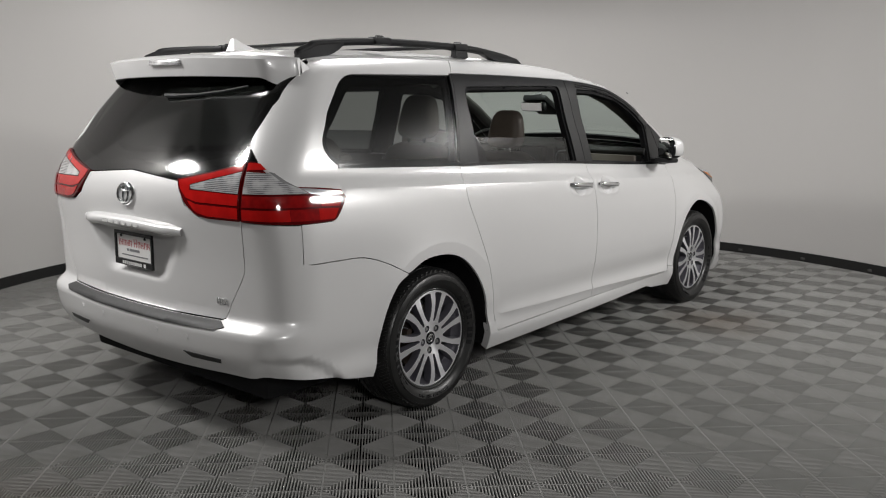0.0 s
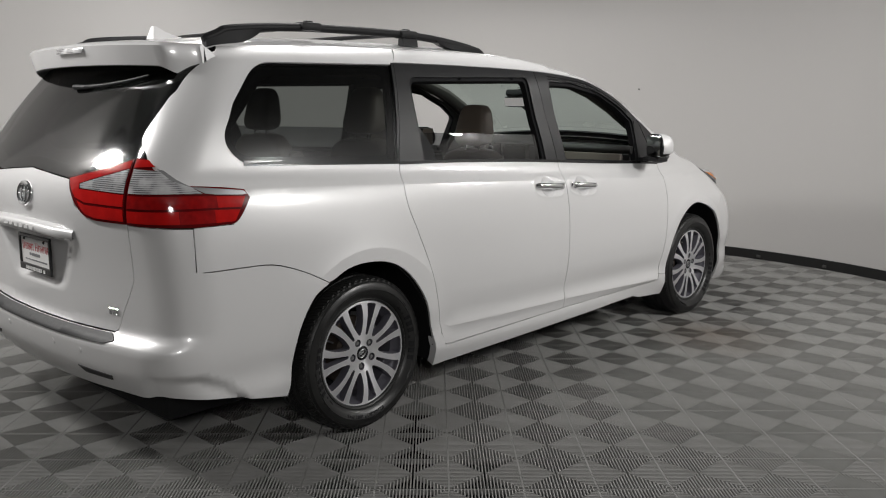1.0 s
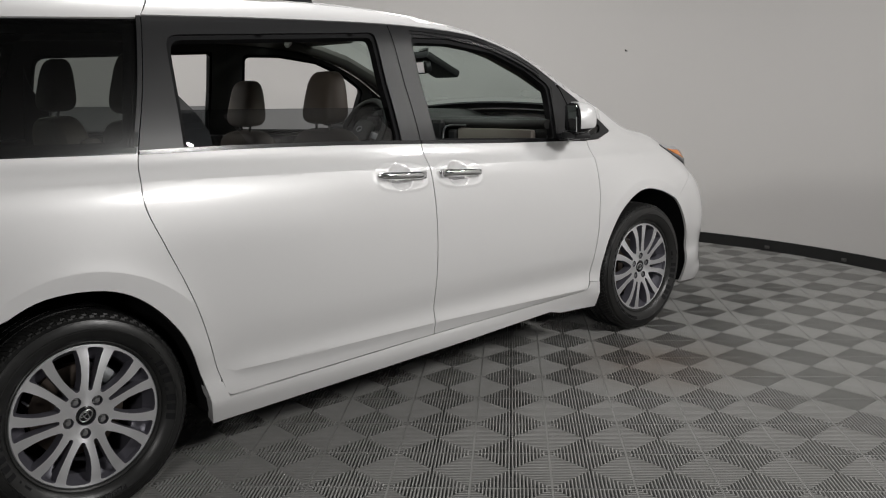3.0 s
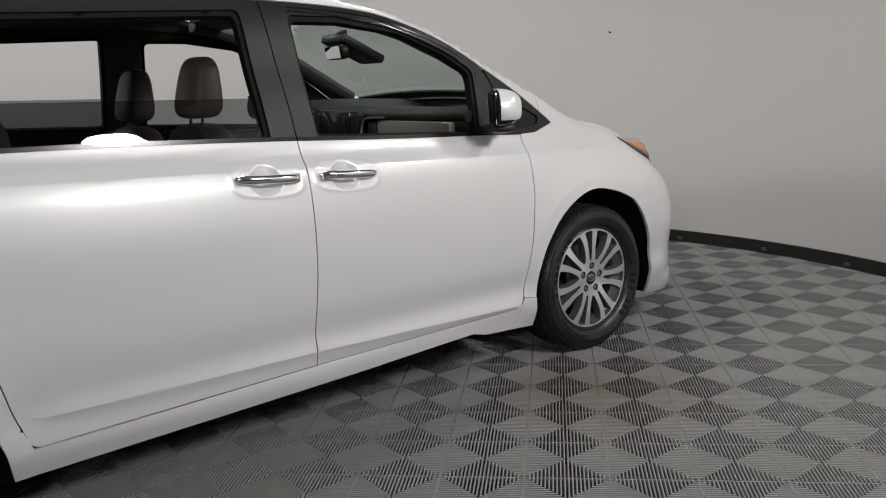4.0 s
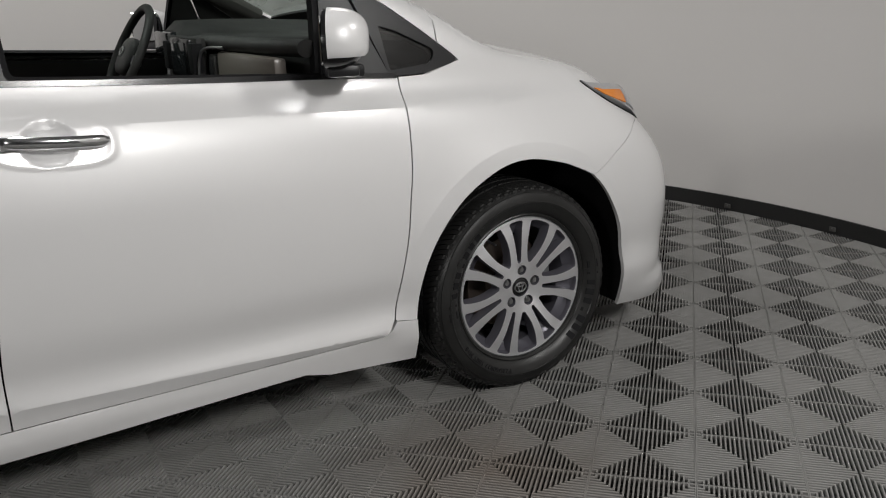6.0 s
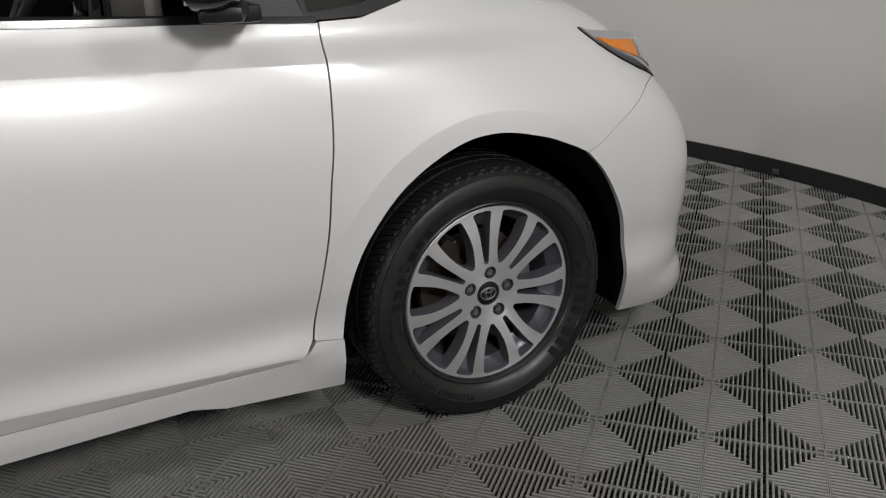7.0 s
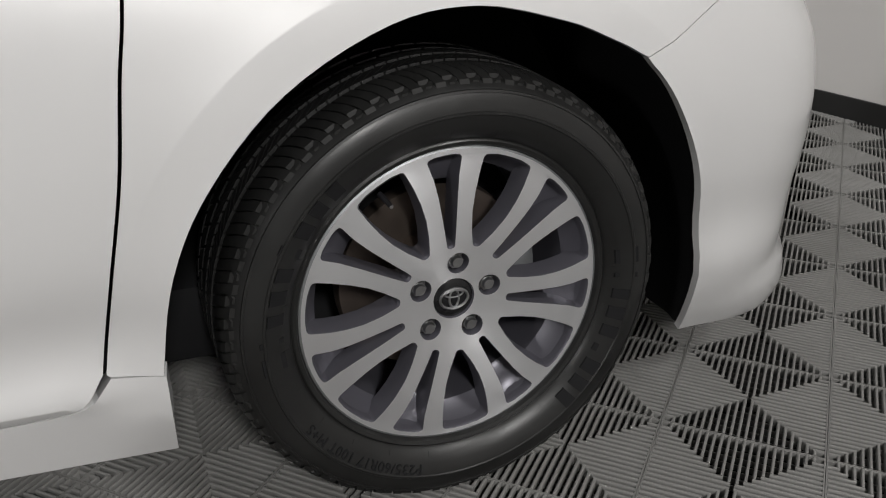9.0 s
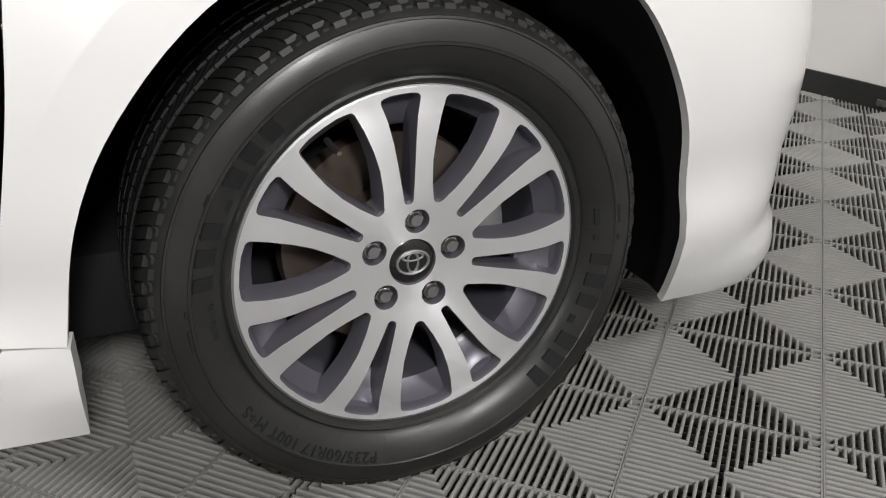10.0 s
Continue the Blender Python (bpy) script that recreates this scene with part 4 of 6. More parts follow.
    for x in (0.225, 0.43):
        spot = [(sx * x + 0.011 * math.cos(a / 10 * math.tau), 0.492 + 0.011 * math.sin(a / 10 * math.tau)) for a in range(10)]
        panel("parking_sensor", np.array(spot), PAINT, van, surface=rear_wrap, lift=0.002, depth=0.004)

strip = [(0.590, 0.5785), (0.3, 0.5735), (0.0, 0.5715), (-0.3, 0.5735), (-0.590, 0.5785), (-0.630, 0.560, 0.01), (-0.58, 0.545), (-0.3, 0.539), (0.0, 0.537), (0.3, 0.539), (0.58, 0.545), (0.630, 0.560, 0.01)]
panel("bumper_step_pad", rounded(strip), BLACK_PLASTIC, van, surface=rear_wrap, lift=0.004, depth=0.006, step=0.02, label="black textured step pad on the rear bumper")


def rear_place(x, z, lift=0.0):
    """A place on the tail with x to the viewer's right, y up and z out of the car."""
    p = rear_wrap(np.array([[x, z]], float))
    n = Vector(skin_normal(p)[0])
    right = Vector((0, 0, 1)).cross(n).normalized()
    m = Matrix((right, n.cross(right), n)).transposed().to_4x4()
    m.translation = Vector(p[0]) + n * lift
    return m


def ring(bm, rx, ry, r, m, n=40, squash=0.6):
    pts = [m @ Vector((rx * math.cos(k / n * math.tau), ry * math.sin(k / n * math.tau), r * 0.5)) for k in range(n)]
    return tube(bm, pts, r, 8, 1.0, m.to_3x3() @ Vector((0, 0, 1)), True)


badge = empty("badge")
badge.parent = gate
m = rear_place(0, 1.083, 0.001)
part("outer_ring", ring(bmesh.new(), 0.064, 0.046, 0.0075, m), CHROME, badge, "chrome oval ring")
part("inner_ring", ring(bmesh.new(), 0.021, 0.040, 0.006, m), CHROME, badge)
part("upper_ring", ring(bmesh.new(), 0.042, 0.014, 0.0055, m @ Matrix.Translation((0, 0.024, 0))), CHROME, badge)

# bar over the plate
xs = [k / 20 * 0.80 - 0.40 for k in range(21)]
bm = bmesh.new()
prof = [(0.0, 0.982, 0.0), (0.03, 0.975, 0.0), (0.043, 0.962, 0.0), (0.040, 0.938, 0.0), (0.028, 0.930, 0.0), (-0.03, 0.934, 0.0)]
rows_ = []
for x in xs:
    k = 1 - 0.75 * smooth(0.30, 0.40, abs(x))
    y = float(rear_wrap(np.array([[x, 0.96]]))[0, 1])
    rows_.append([bm.verts.new((x, y - d * k, 0.955 + (z - 0.955) * (0.55 + 0.45 * k) - 0.012 * (x / 0.4) ** 2)) for d, z, _ in prof])
for a, b in zip(rows_, rows_[1:]):
    for k in range(len(prof) - 1):
        bm.faces.new((a[k], b[k], b[k + 1], a[k + 1]))
bmesh.ops.recalc_face_normals(bm, faces=bm.faces)
part("tailgate_bar", bm, PAINT, gate, "white bar over the number plate", 60)
m = Matrix.Translation((0, float(rear_wrap(np.array([[0, 0.96]]))[0, 1]) - 0.0435, 0.945)) @ pose(0, 0, 0, 84, 0, 0)
bars("embossed_letters", gate, PAINT, m, [(k * 0.052 - 0.155, 0, 0.036, 0.014) for k in range(6)], 0.0012)

plate = empty("number_plate")
plate.parent = gate
m = Matrix.Translation((0.012, -1.035, 0.822)) @ pose(0, 0, 0, 90, 0, 0)
bm = bmesh.new()
for x0, x1, y0, y1 in ((-0.158, 0.158, 0.064, 0.080), (-0.158, 0.158, -0.080, -0.050), (-0.158, -0.144, -0.050, 0.064), (0.144, 0.158, -0.050, 0.064)):
    box(bm, x0, x1, y0, y1, -0.004, 0.007, 0.002, m, 1)
part("plate_frame", bm, BLACK_GLOSS, plate, "black plate frame")
bm = bmesh.new()
box(bm, -0.150, 0.150, -0.072, 0.072, -0.006, 0.0, 0.0, m)
part("plate_sheet", bm, PLATE_WHITE, plate, "white advertising plate with red and grey print")
word = [0.012, 0.026, 0.024, 0.022, 0.024, 0.0, 0.030, 0.024, 0.026, 0.024, 0.022]
at, sizes = -0.128, []
for w in word:
    if w:
        tall = 0.038 if w in (0.012, 0.030) else 0.030
        sizes.append([(at, 0.010, 0.0042, tall)])
        if w > 0.012:
            sizes[-1] += [(at + w * 0.62, 0.010, 0.0034, tall), (at + 0.004, 0.010 + tall * (0.80 if w == 0.024 else 0.42), w * 0.62 - 0.0038, 0.004)]
    at += w + 0.0015 if w else 0.014
for strokes in sizes:
    bars("red_print", plate, PLATE_RED, m, strokes, 0.0012)
bars("grey_print", plate, PLATE_GREY, m, [(-0.062, -0.012, 0.018, 0.012), (-0.038, -0.012, 0.082, 0.012), (-0.11, -0.034, 0.222, 0.006)], 0.0012)
bars("frame_print", plate, PLATE_WHITE, m @ Matrix.Translation((0, 0, 0.0066)), [(-0.092 + k * 0.0165, -0.074, 0.012, 0.015) for k in range(10)] + [(0.085, -0.074, 0.018, 0.015)], 0.001)
for x in (-0.10, 0.10):
    bm = bmesh.new()
    bmesh.ops.create_cone(bm, cap_ends=True, segments=12, radius1=0.007, radius2=0.005, depth=0.005, matrix=m @ Matrix.Translation((x, 0.058, 0.006)))
    part("screw", bm, DARK, plate)
m = rear_place(0.590, 0.662, 0.001)
bars("trim_badge", gate, CHROME, m, [(-0.03, -0.012, 0.017, 0.026), (-0.008, -0.012, 0.014, 0.026), (0.011, -0.012, 0.017, 0.026)], 0.003, "small chrome badge")

# spoiler over the rear window
bm = bmesh.new()
rows_ = []
n = 40
for k in range(n + 1):
    s = k / n * 2 - 1
    x = 0.69 * math.sin(s * math.pi / 2 * 0.97)
    a = abs(x) / 0.69
    tip = -0.825 + 0.11 * a ** 3.2 + 0.10 * float(smooth(0.88, 1.0, a))
    root = -0.56 + 0.02 * a
    z_tip = 1.699 - 0.014 * a ** 2
    zr = top_at(min(abs(x), 0.60), root) - (0.05 * max(a - 0.85, 0) / 0.15)
    drop = 0.086 + 0.055 * float(smooth(0.84, 1.0, a))
    lip_y = tip + 0.012
    sec = [(root, zr + 0.001), (root * 0.6 + tip * 0.4, zr * 0.6 + z_tip * 0.4 + 0.008), (root * 0.25 + tip * 0.75, zr * 0.25 + z_tip * 0.75 + 0.007), (tip + 0.012, z_tip + 0.004), (tip, z_tip - 0.008),
           (tip + 0.012, z_tip - drop * 0.55), (lip_y + 0.016, z_tip - drop), (lip_y + 0.03, z_tip - drop - 0.003), (min(root - 0.10, lip_y + 0.10), z_tip - drop + 0.012), (root - 0.06, z_tip - drop + 0.002)]
    rows_.append([bm.verts.new((x, y, z)) for y, z in sec])
for a, b in zip(rows_, rows_[1:]):
    for k in range(len(a) - 1):
        f = bm.faces.new((a[k], b[k], b[k + 1], a[k + 1]))
        f.material_index = 1 if k >= 6 else 0
bm.faces.new(rows_[0][::-1])
bm.faces.new(rows_[-1])
bmesh.ops.recalc_face_normals(bm, faces=bm.faces)
spoiler = part("spoiler", bm, [PAINT, BLACK_SATIN], gate, "white roof spoiler with a black underside", 40)
bm = bmesh.new()
box(bm, -0.125, 0.125, -0.006, 0.006, -0.012, 0.012, 0.004, Matrix.Translation((0, -0.823, 1.674)) @ pose(0, 0, 0, -10, 0, 0))
part("high_brake_lamp", bm, CLEAR_LENS, spoiler, "clear high-level brake lamp")
bm = bmesh.new()
tube(bm, [(0.50, -0.735, 1.567), (0.38, -0.765, 1.546), (0.20, -0.782, 1.530), (0.05, -0.79, 1.524), (-0.05, -0.79, 1.524)], [0.004, 0.006, 0.007, 0.010, 0.012], 8)
part("rear_wiper", bm, RAIL_BLACK, gate, "rear wiper tucked under the spoiler")

# roof rails, crossbars and aerial
for sx in (-1, 1):
    rail = empty("roof_rail")
    rail.parent = van
    line = curve_through([(-0.55, 1.711), (-0.48, 1.739), (-0.40, 1.763), (-0.02, 1.789), (0.6, 1.790), (0.95, 1.763), (1.18, 1.726)], 6)
    bm = bmesh.new()
    tube(bm, [(sx * (0.605 + 0.0 * y), y, z) for y, z in line], [0.012] + [0.019] * (len(line) - 2) + [0.008], 10, 0.85)
    part("bar", bm, RAIL_BLACK, rail, "black roof rail")
    for y0, y1 in ((-0.545, -0.27), (0.56, 0.66), (0.80, 1.175)):
        bm = bmesh.new()
        rows_ = []
        for k in range(9):
            y = y0 + (y1 - y0) * k / 8
            zt = float(np.interp(y, [p[0] for p in line], [p[1] for p in line]))
            zb = top_at(0.605, y) - 0.004
            inner = (k - 4) / 4 if y0 < 0 else (4 - k) / 4 if y1 > 1 else 0
            zb += max(zt - zb - 0.012, 0) * max(inner, 0) ** 2
            rows_.append([bm.verts.new((sx * 0.605 + w, y, z)) for w, z in ((-0.020, zb), (-0.013, max(zt, zb + 0.002)), (0.013, max(zt, zb + 0.002)), (0.022, zb))])
        for a, b in zip(rows_, rows_[1:]):
            for k in range(4):
                bm.faces.new((a[k], a[(k + 1) % 4], b[(k + 1) % 4], b[k]))
        bm.faces.new(rows_[0][::-1])
        bm.faces.new(rows_[-1])
        bmesh.ops.recalc_face_normals(bm, faces=bm.faces)
        part("foot", bm, RAIL_BLACK, rail)
for y, z in ((-0.01, 1.794), (0.60, 1.793)):
    bar = empty("roof_crossbar")
    bar.parent = van
    bm = bmesh.new()
    tube(bm, [(x, y, z + 0.004 - 0.006 * abs(x)) for x in (-0.60, -0.3, 0, 0.3, 0.60)], 0.011, 10, 2.2)
    part("bar", bm, RAIL_BLACK, bar, "black crossbar")
    for sx in (-1, 1):
        bm = bmesh.new()
        box(bm, -0.034, 0.034, -0.055, 0.055, -0.02, 0.018, 0.012, Matrix.Translation((sx * 0.60, y, z)))
        box(bm, -0.014, 0.014, -0.02, 0.02, 0.01, 0.026, 0.006, Matrix.Translation((sx * 0.60, y, z)))
        part("clamp", bm, RAIL_BLACK, bar)
bm = bmesh.new()
zb = top_at(0, -0.38)
fin = [(-0.45, 0.0), (-0.435, 0.058), (-0.425, 0.060), (-0.38, 0.035), (-0.32, 0.016), (-0.24, 0.0)]
rows_ = [[bm.verts.new((sx * w * (1 - 0.7 * z / 0.06), y, zb + z - 0.004)) for y, z in fin] for sx, w in ((-1, 0.032), (1, 0.032))]
for k in range(len(fin) - 1):
    bm.faces.new((rows_[0][k], rows_[0][k + 1], rows_[1][k + 1], rows_[1][k]))
bm.faces.new(rows_[0][::-1])
bm.faces.new(rows_[1])
bmesh.ops.recalc_face_normals(bm, faces=bm.faces)
part("aerial_fin", bm, PAINT, van, "white shark-fin aerial", 50)

# handles, mirrors, headlamps
for sx in (1, -1):
    for y0, y1, z, pivot in ((1.228, 1.468, 1.005, 1), (1.556, 1.798, 0.988, -1)):
        h = empty("door_handle")
        h.parent = van
        zs = lambda y: z + 0.018 - 0.075 * (y - y0)
        base = lambda y: side_at(y, zs(y))
        n = 14
        pts = [y0 + (y1 - y0) * k / n for k in range(n + 1)]
        bm = bmesh.new()
        out = [0.012 + 0.026 * math.sin(math.pi * min(max(k / n, 0.0), 1.0)) ** 0.5 for k in range(n + 1)]
        tube(bm, [(sx * (base(y) + o - 0.008), y, zs(y)) for y, o in zip(pts, out)], [0.009] + [0.0145] * (n - 1) + [0.009], 12, 0.62, (0, 0, 1))
        part("grip", bm, CHROME, h, "chrome door handle")
        ye = y1 - 0.028 if pivot > 0 else y0 + 0.03
        bm = bmesh.new()
        box(bm, -0.006, 0.010, -0.027, 0.027, -0.017, 0.017, 0.006, Matrix.Translation((sx * (base(ye) + 0.012), ye, zs(ye))))
        part("end_cap", bm, CHROME, h)
        gy = ye - pivot * 0.03
        bm = bmesh.new()
        tube(bm, [(sx * (base(gy) + 0.026 - 0.012 * (1 - math.cos(a / 10 * math.tau))), gy, zs(gy) + 0.0148 * math.sin(a / 10 * math.tau)) for a in range(10)], 0.0012, 6, 1.0, (0, 1, 0), True)
        part("cap_joint", bm, DARK, h)
    mir = empty("door_mirror")
    mir.parent = van
    bm = bmesh.new()
    bmesh.ops.create_uvsphere(bm, u_segments=32, v_segments=20, radius=1.0)

    def pod(v, grow, cut, low, deep):
        """A rounded mirror pod, cut flat at its rear and turned in towards the door."""
        x, y, z = (math.copysign(abs(q) ** p, q) for q, p in zip(v, (0.72, 0.90, 0.66)))
        u, d = (0.098 - grow) * x * (1 - 0.14 * max(z, 0)), (deep - grow) * max(y, cut)
        return (sx * (1.012 + 0.868 * u + 0.496 * d), 2.366 - 0.496 * u + 0.868 * d, max(1.194 + (0.080 - grow) * z, low))

    for v in bm.verts:
        v.co = pod(v.co, 0.0, 0.02, 1.150, 0.105)
    part("shell", bm, PAINT, mir, "white mirror shell", 50)
    bm = bmesh.new()
    bmesh.ops.create_uvsphere(bm, u_segments=32, v_segments=20, radius=1.0)
    for v in bm.verts:
        v.co = pod(v.co, 0.004, -0.10, 0.0, 0.099)
    part("housing", bm, BLACK_GLOSS, mir, "black mirror housing", 50)
    bm = bmesh.new()
    box(bm, -0.080, 0.080, -0.003, 0.003, -0.062, 0.062, 0.0028, Matrix.Translation((sx * 1.0055, 2.354, 1.196)) @ pose(0, 0, 0, 0, 0, -sx * 29.7), 1)
    part("mirror_glass", bm, MIRROR_FACE, mir, "mirror glass")
    bm = bmesh.new()
    box(bm, -0.07, 0.075, -0.035, 0.05, -0.016, 0.016, 0.012, Matrix.Translation((sx * 0.985, 2.40, 1.112)) @ pose(0, 0, 0, 0, 0, -sx * 20))
    box(bm, -0.05, 0.05, -0.04, 0.05, -0.018, 0.018, 0.012, Matrix.Translation((sx * 0.915, 2.44, 1.102)))
    part("mirror_foot", bm, BLACK_SATIN, mir, "black mirror base")
    bm = bmesh.new()
    pts = [(2.41, 1.088), (2.61, 1.072), (2.50, 1.335), (2.445, 1.345)]
    out_v = [bm.verts.new((sx * (side_at(y, z) + 0.004), y, z)) for y, z in pts]
    in_v = [bm.verts.new((sx * (side_at(y, z) - 0.02), y, z)) for y, z in pts]
    bm.faces.new(out_v)
    for k in range(4):
        bm.faces.new((out_v[k], out_v[(k + 1) % 4], in_v[(k + 1) % 4], in_v[k]))
    bmesh.ops.recalc_face_normals(bm, faces=bm.faces)
    part("sail_panel", bm, BLACK_SATIN, mir, "black mirror sail panel", 0)
    lamp = empty("headlamp")
    lamp.parent = van
    mirror = sx < 0
    edge_low = [(3.388, 0.987), (3.425, 0.950), (3.49, 0.908), (3.56, 0.874), (3.65, 0.838)]
    top_edge = [(3.69, 0.850), (3.69, 0.868), (3.64, 0.902), (3.56, 0.936), (3.47, 0.962), (3.41, 0.980)]
    u0, u1 = on_side([(3.385, 0.98)])[0][0], on_side([(3.56, 0.94)])[0][0]
    proud = lambda v: 0.030 * smooth(u0, u1, v[:, 0]) * smooth(0.842, 0.92, v[:, 1])
    panel("housing", rounded(on_side(shift(edge_low, 0.004, 0.003) + top_edge), 0.02), LAMP_GREY, lamp, mirror=mirror, lift=0.004, depth=0.07, step=0.02, shape=proud, label="grey headlamp housing under a clear lens")
    panel("side_lens", rounded(on_side([(3.425, 0.958), (3.45, 0.938), (3.50, 0.909), (3.545, 0.891), (3.538, 0.926), (3.46, 0.946)]), 0.02), AMBER, lamp, mirror=mirror, lift=0.0085, depth=0.004, step=0.02, shape=proud, label="amber side marker")
    panel("clear_lens", rounded(on_side([(3.552, 0.889), (3.62, 0.863), (3.665, 0.862), (3.645, 0.888), (3.545, 0.925)]), 0.02), HEAD_LENS, lamp, mirror=mirror, lift=0.0085, depth=0.004, step=0.02, shape=proud, label="clear front lens")
    strip_along("lamp_seal", on_side(edge_low), 0.005, DARK, lamp, mirror, 0.003, 0.004)

# ---- wheels: built once, outer face towards +x, then copied ----
RIM, FACE = 0.238, 0.0
dish_x = spline([(0.0, 0.009), (0.05, 0.009), (0.09, 0.014), (0.14, 0.018), (0.20, 0.018), (0.232, 0.016), (0.245, 0.017)])


def flat_sheet(outline, holes, to_space, depth_of, step, front_mat, wall_mat, names, parent, labels=("", "")):
    """A cut sheet in the wheel's plane with deep walls round its holes."""
    rings = [np.array(outline)] + [np.array(h) for h in holes]
    lo, hi = rings[0].min(0), rings[0].max(0)
    gx, gy = np.meshgrid(np.arange(lo[0], hi[0], step), np.arange(lo[1], hi[1], step))
    grid = np.stack([gx.ravel(), gy.ravel()], -1)
    keep = in_polygon(grid, rings[0]) & (edge_distance(grid, rings[0]) > step * 0.5)
    for h in rings[1:]:
        keep &= ~in_polygon(grid, h) & (edge_distance(grid, h) > step * 0.5)
    pts = np.concatenate(rings + [grid[keep]])
    edges, at = [], 0
    for r in rings:
        edges += [(at + i, at + (i + 1) % len(r)) for i in range(len(r))]
        at += len(r)
    v, _, tris, *_ = delaunay_2d_cdt([Vector(p) for p in pts], edges, [], 0, 1e-7)
    v, tris = np.array([tuple(p) for p in v]), np.array(tris)
    mid = v[tris].mean(1)
    ok = in_polygon(mid, rings[0])
    for h in rings[1:]:
        ok &= ~in_polygon(mid, h)
    tris = tris[ok]
    p = to_space(v)
    area = np.cross(p[tris[:, 1]] - p[tris[:, 0]], p[tris[:, 2]] - p[tris[:, 0]])[:, 0]
    tris[area < 0] = tris[area < 0][:, ::-1]
    front = mesh_object(names[0], p, [tuple(int(k) for k in t) for t in tris], front_mat, parent, label=labels[0])
    verts, faces = [], []
    for h in rings[1:]:
        c = h.mean(0)
        q = to_space(h)
        lip = to_space(c + (h - c) * 0.955) - np.array((0.004, 0, 0))
        back = to_space(c + (h - c) * 0.93)
        back[:, 0] -= depth_of(h)
        k, m = len(verts), len(h)
        verts += list(q) + list(lip) + list(back)
        for i in range(m):
            j = (i + 1) % m
            faces += [(k + i, k + j, k + m + j, k + m + i), (k + m + i, k + m + j, k + 2 * m + j, k + 2 * m + i)]
    me = mesh_object(names[1], verts, faces, wall_mat, parent, label=labels[1])
    me.data.set_sharp_from_angle(angle=radians(38))
    return front


def polar(r, a):
    return (r * math.cos(a), r * math.sin(a))


def cut(a0, inner, outer, halves):
    """An opening between spokes: half widths in metres at radii from inner to outer."""
    rs = [inner + (outer - inner) * k / (len(halves) - 1) for k in range(len(halves))]
    one = [polar(r, a0 - w / r) for r, w in zip(rs, halves)]
    two = [polar(r, a0 + w / r) for r, w in zip(rs, halves)]
    span = halves[-1] / outer
    end = [polar(outer + 0.002, a0 + span * f) for f in (-0.5, 0, 0.5)]
    loop = one + end + two[::-1]
    marks = {0: 0.006, len(one) - 1: 0.007, len(one) + 3: 0.007, len(loop) - 1: 0.006}
    return rounded([(*p, marks[i]) if i in marks else p for i, p in enumerate(loop)], 0.009)


def wheel_space(v):
    r = np.linalg.norm(v, axis=1)
    return np.stack([dish_x(r), v[:, 0], v[:, 1]], -1)


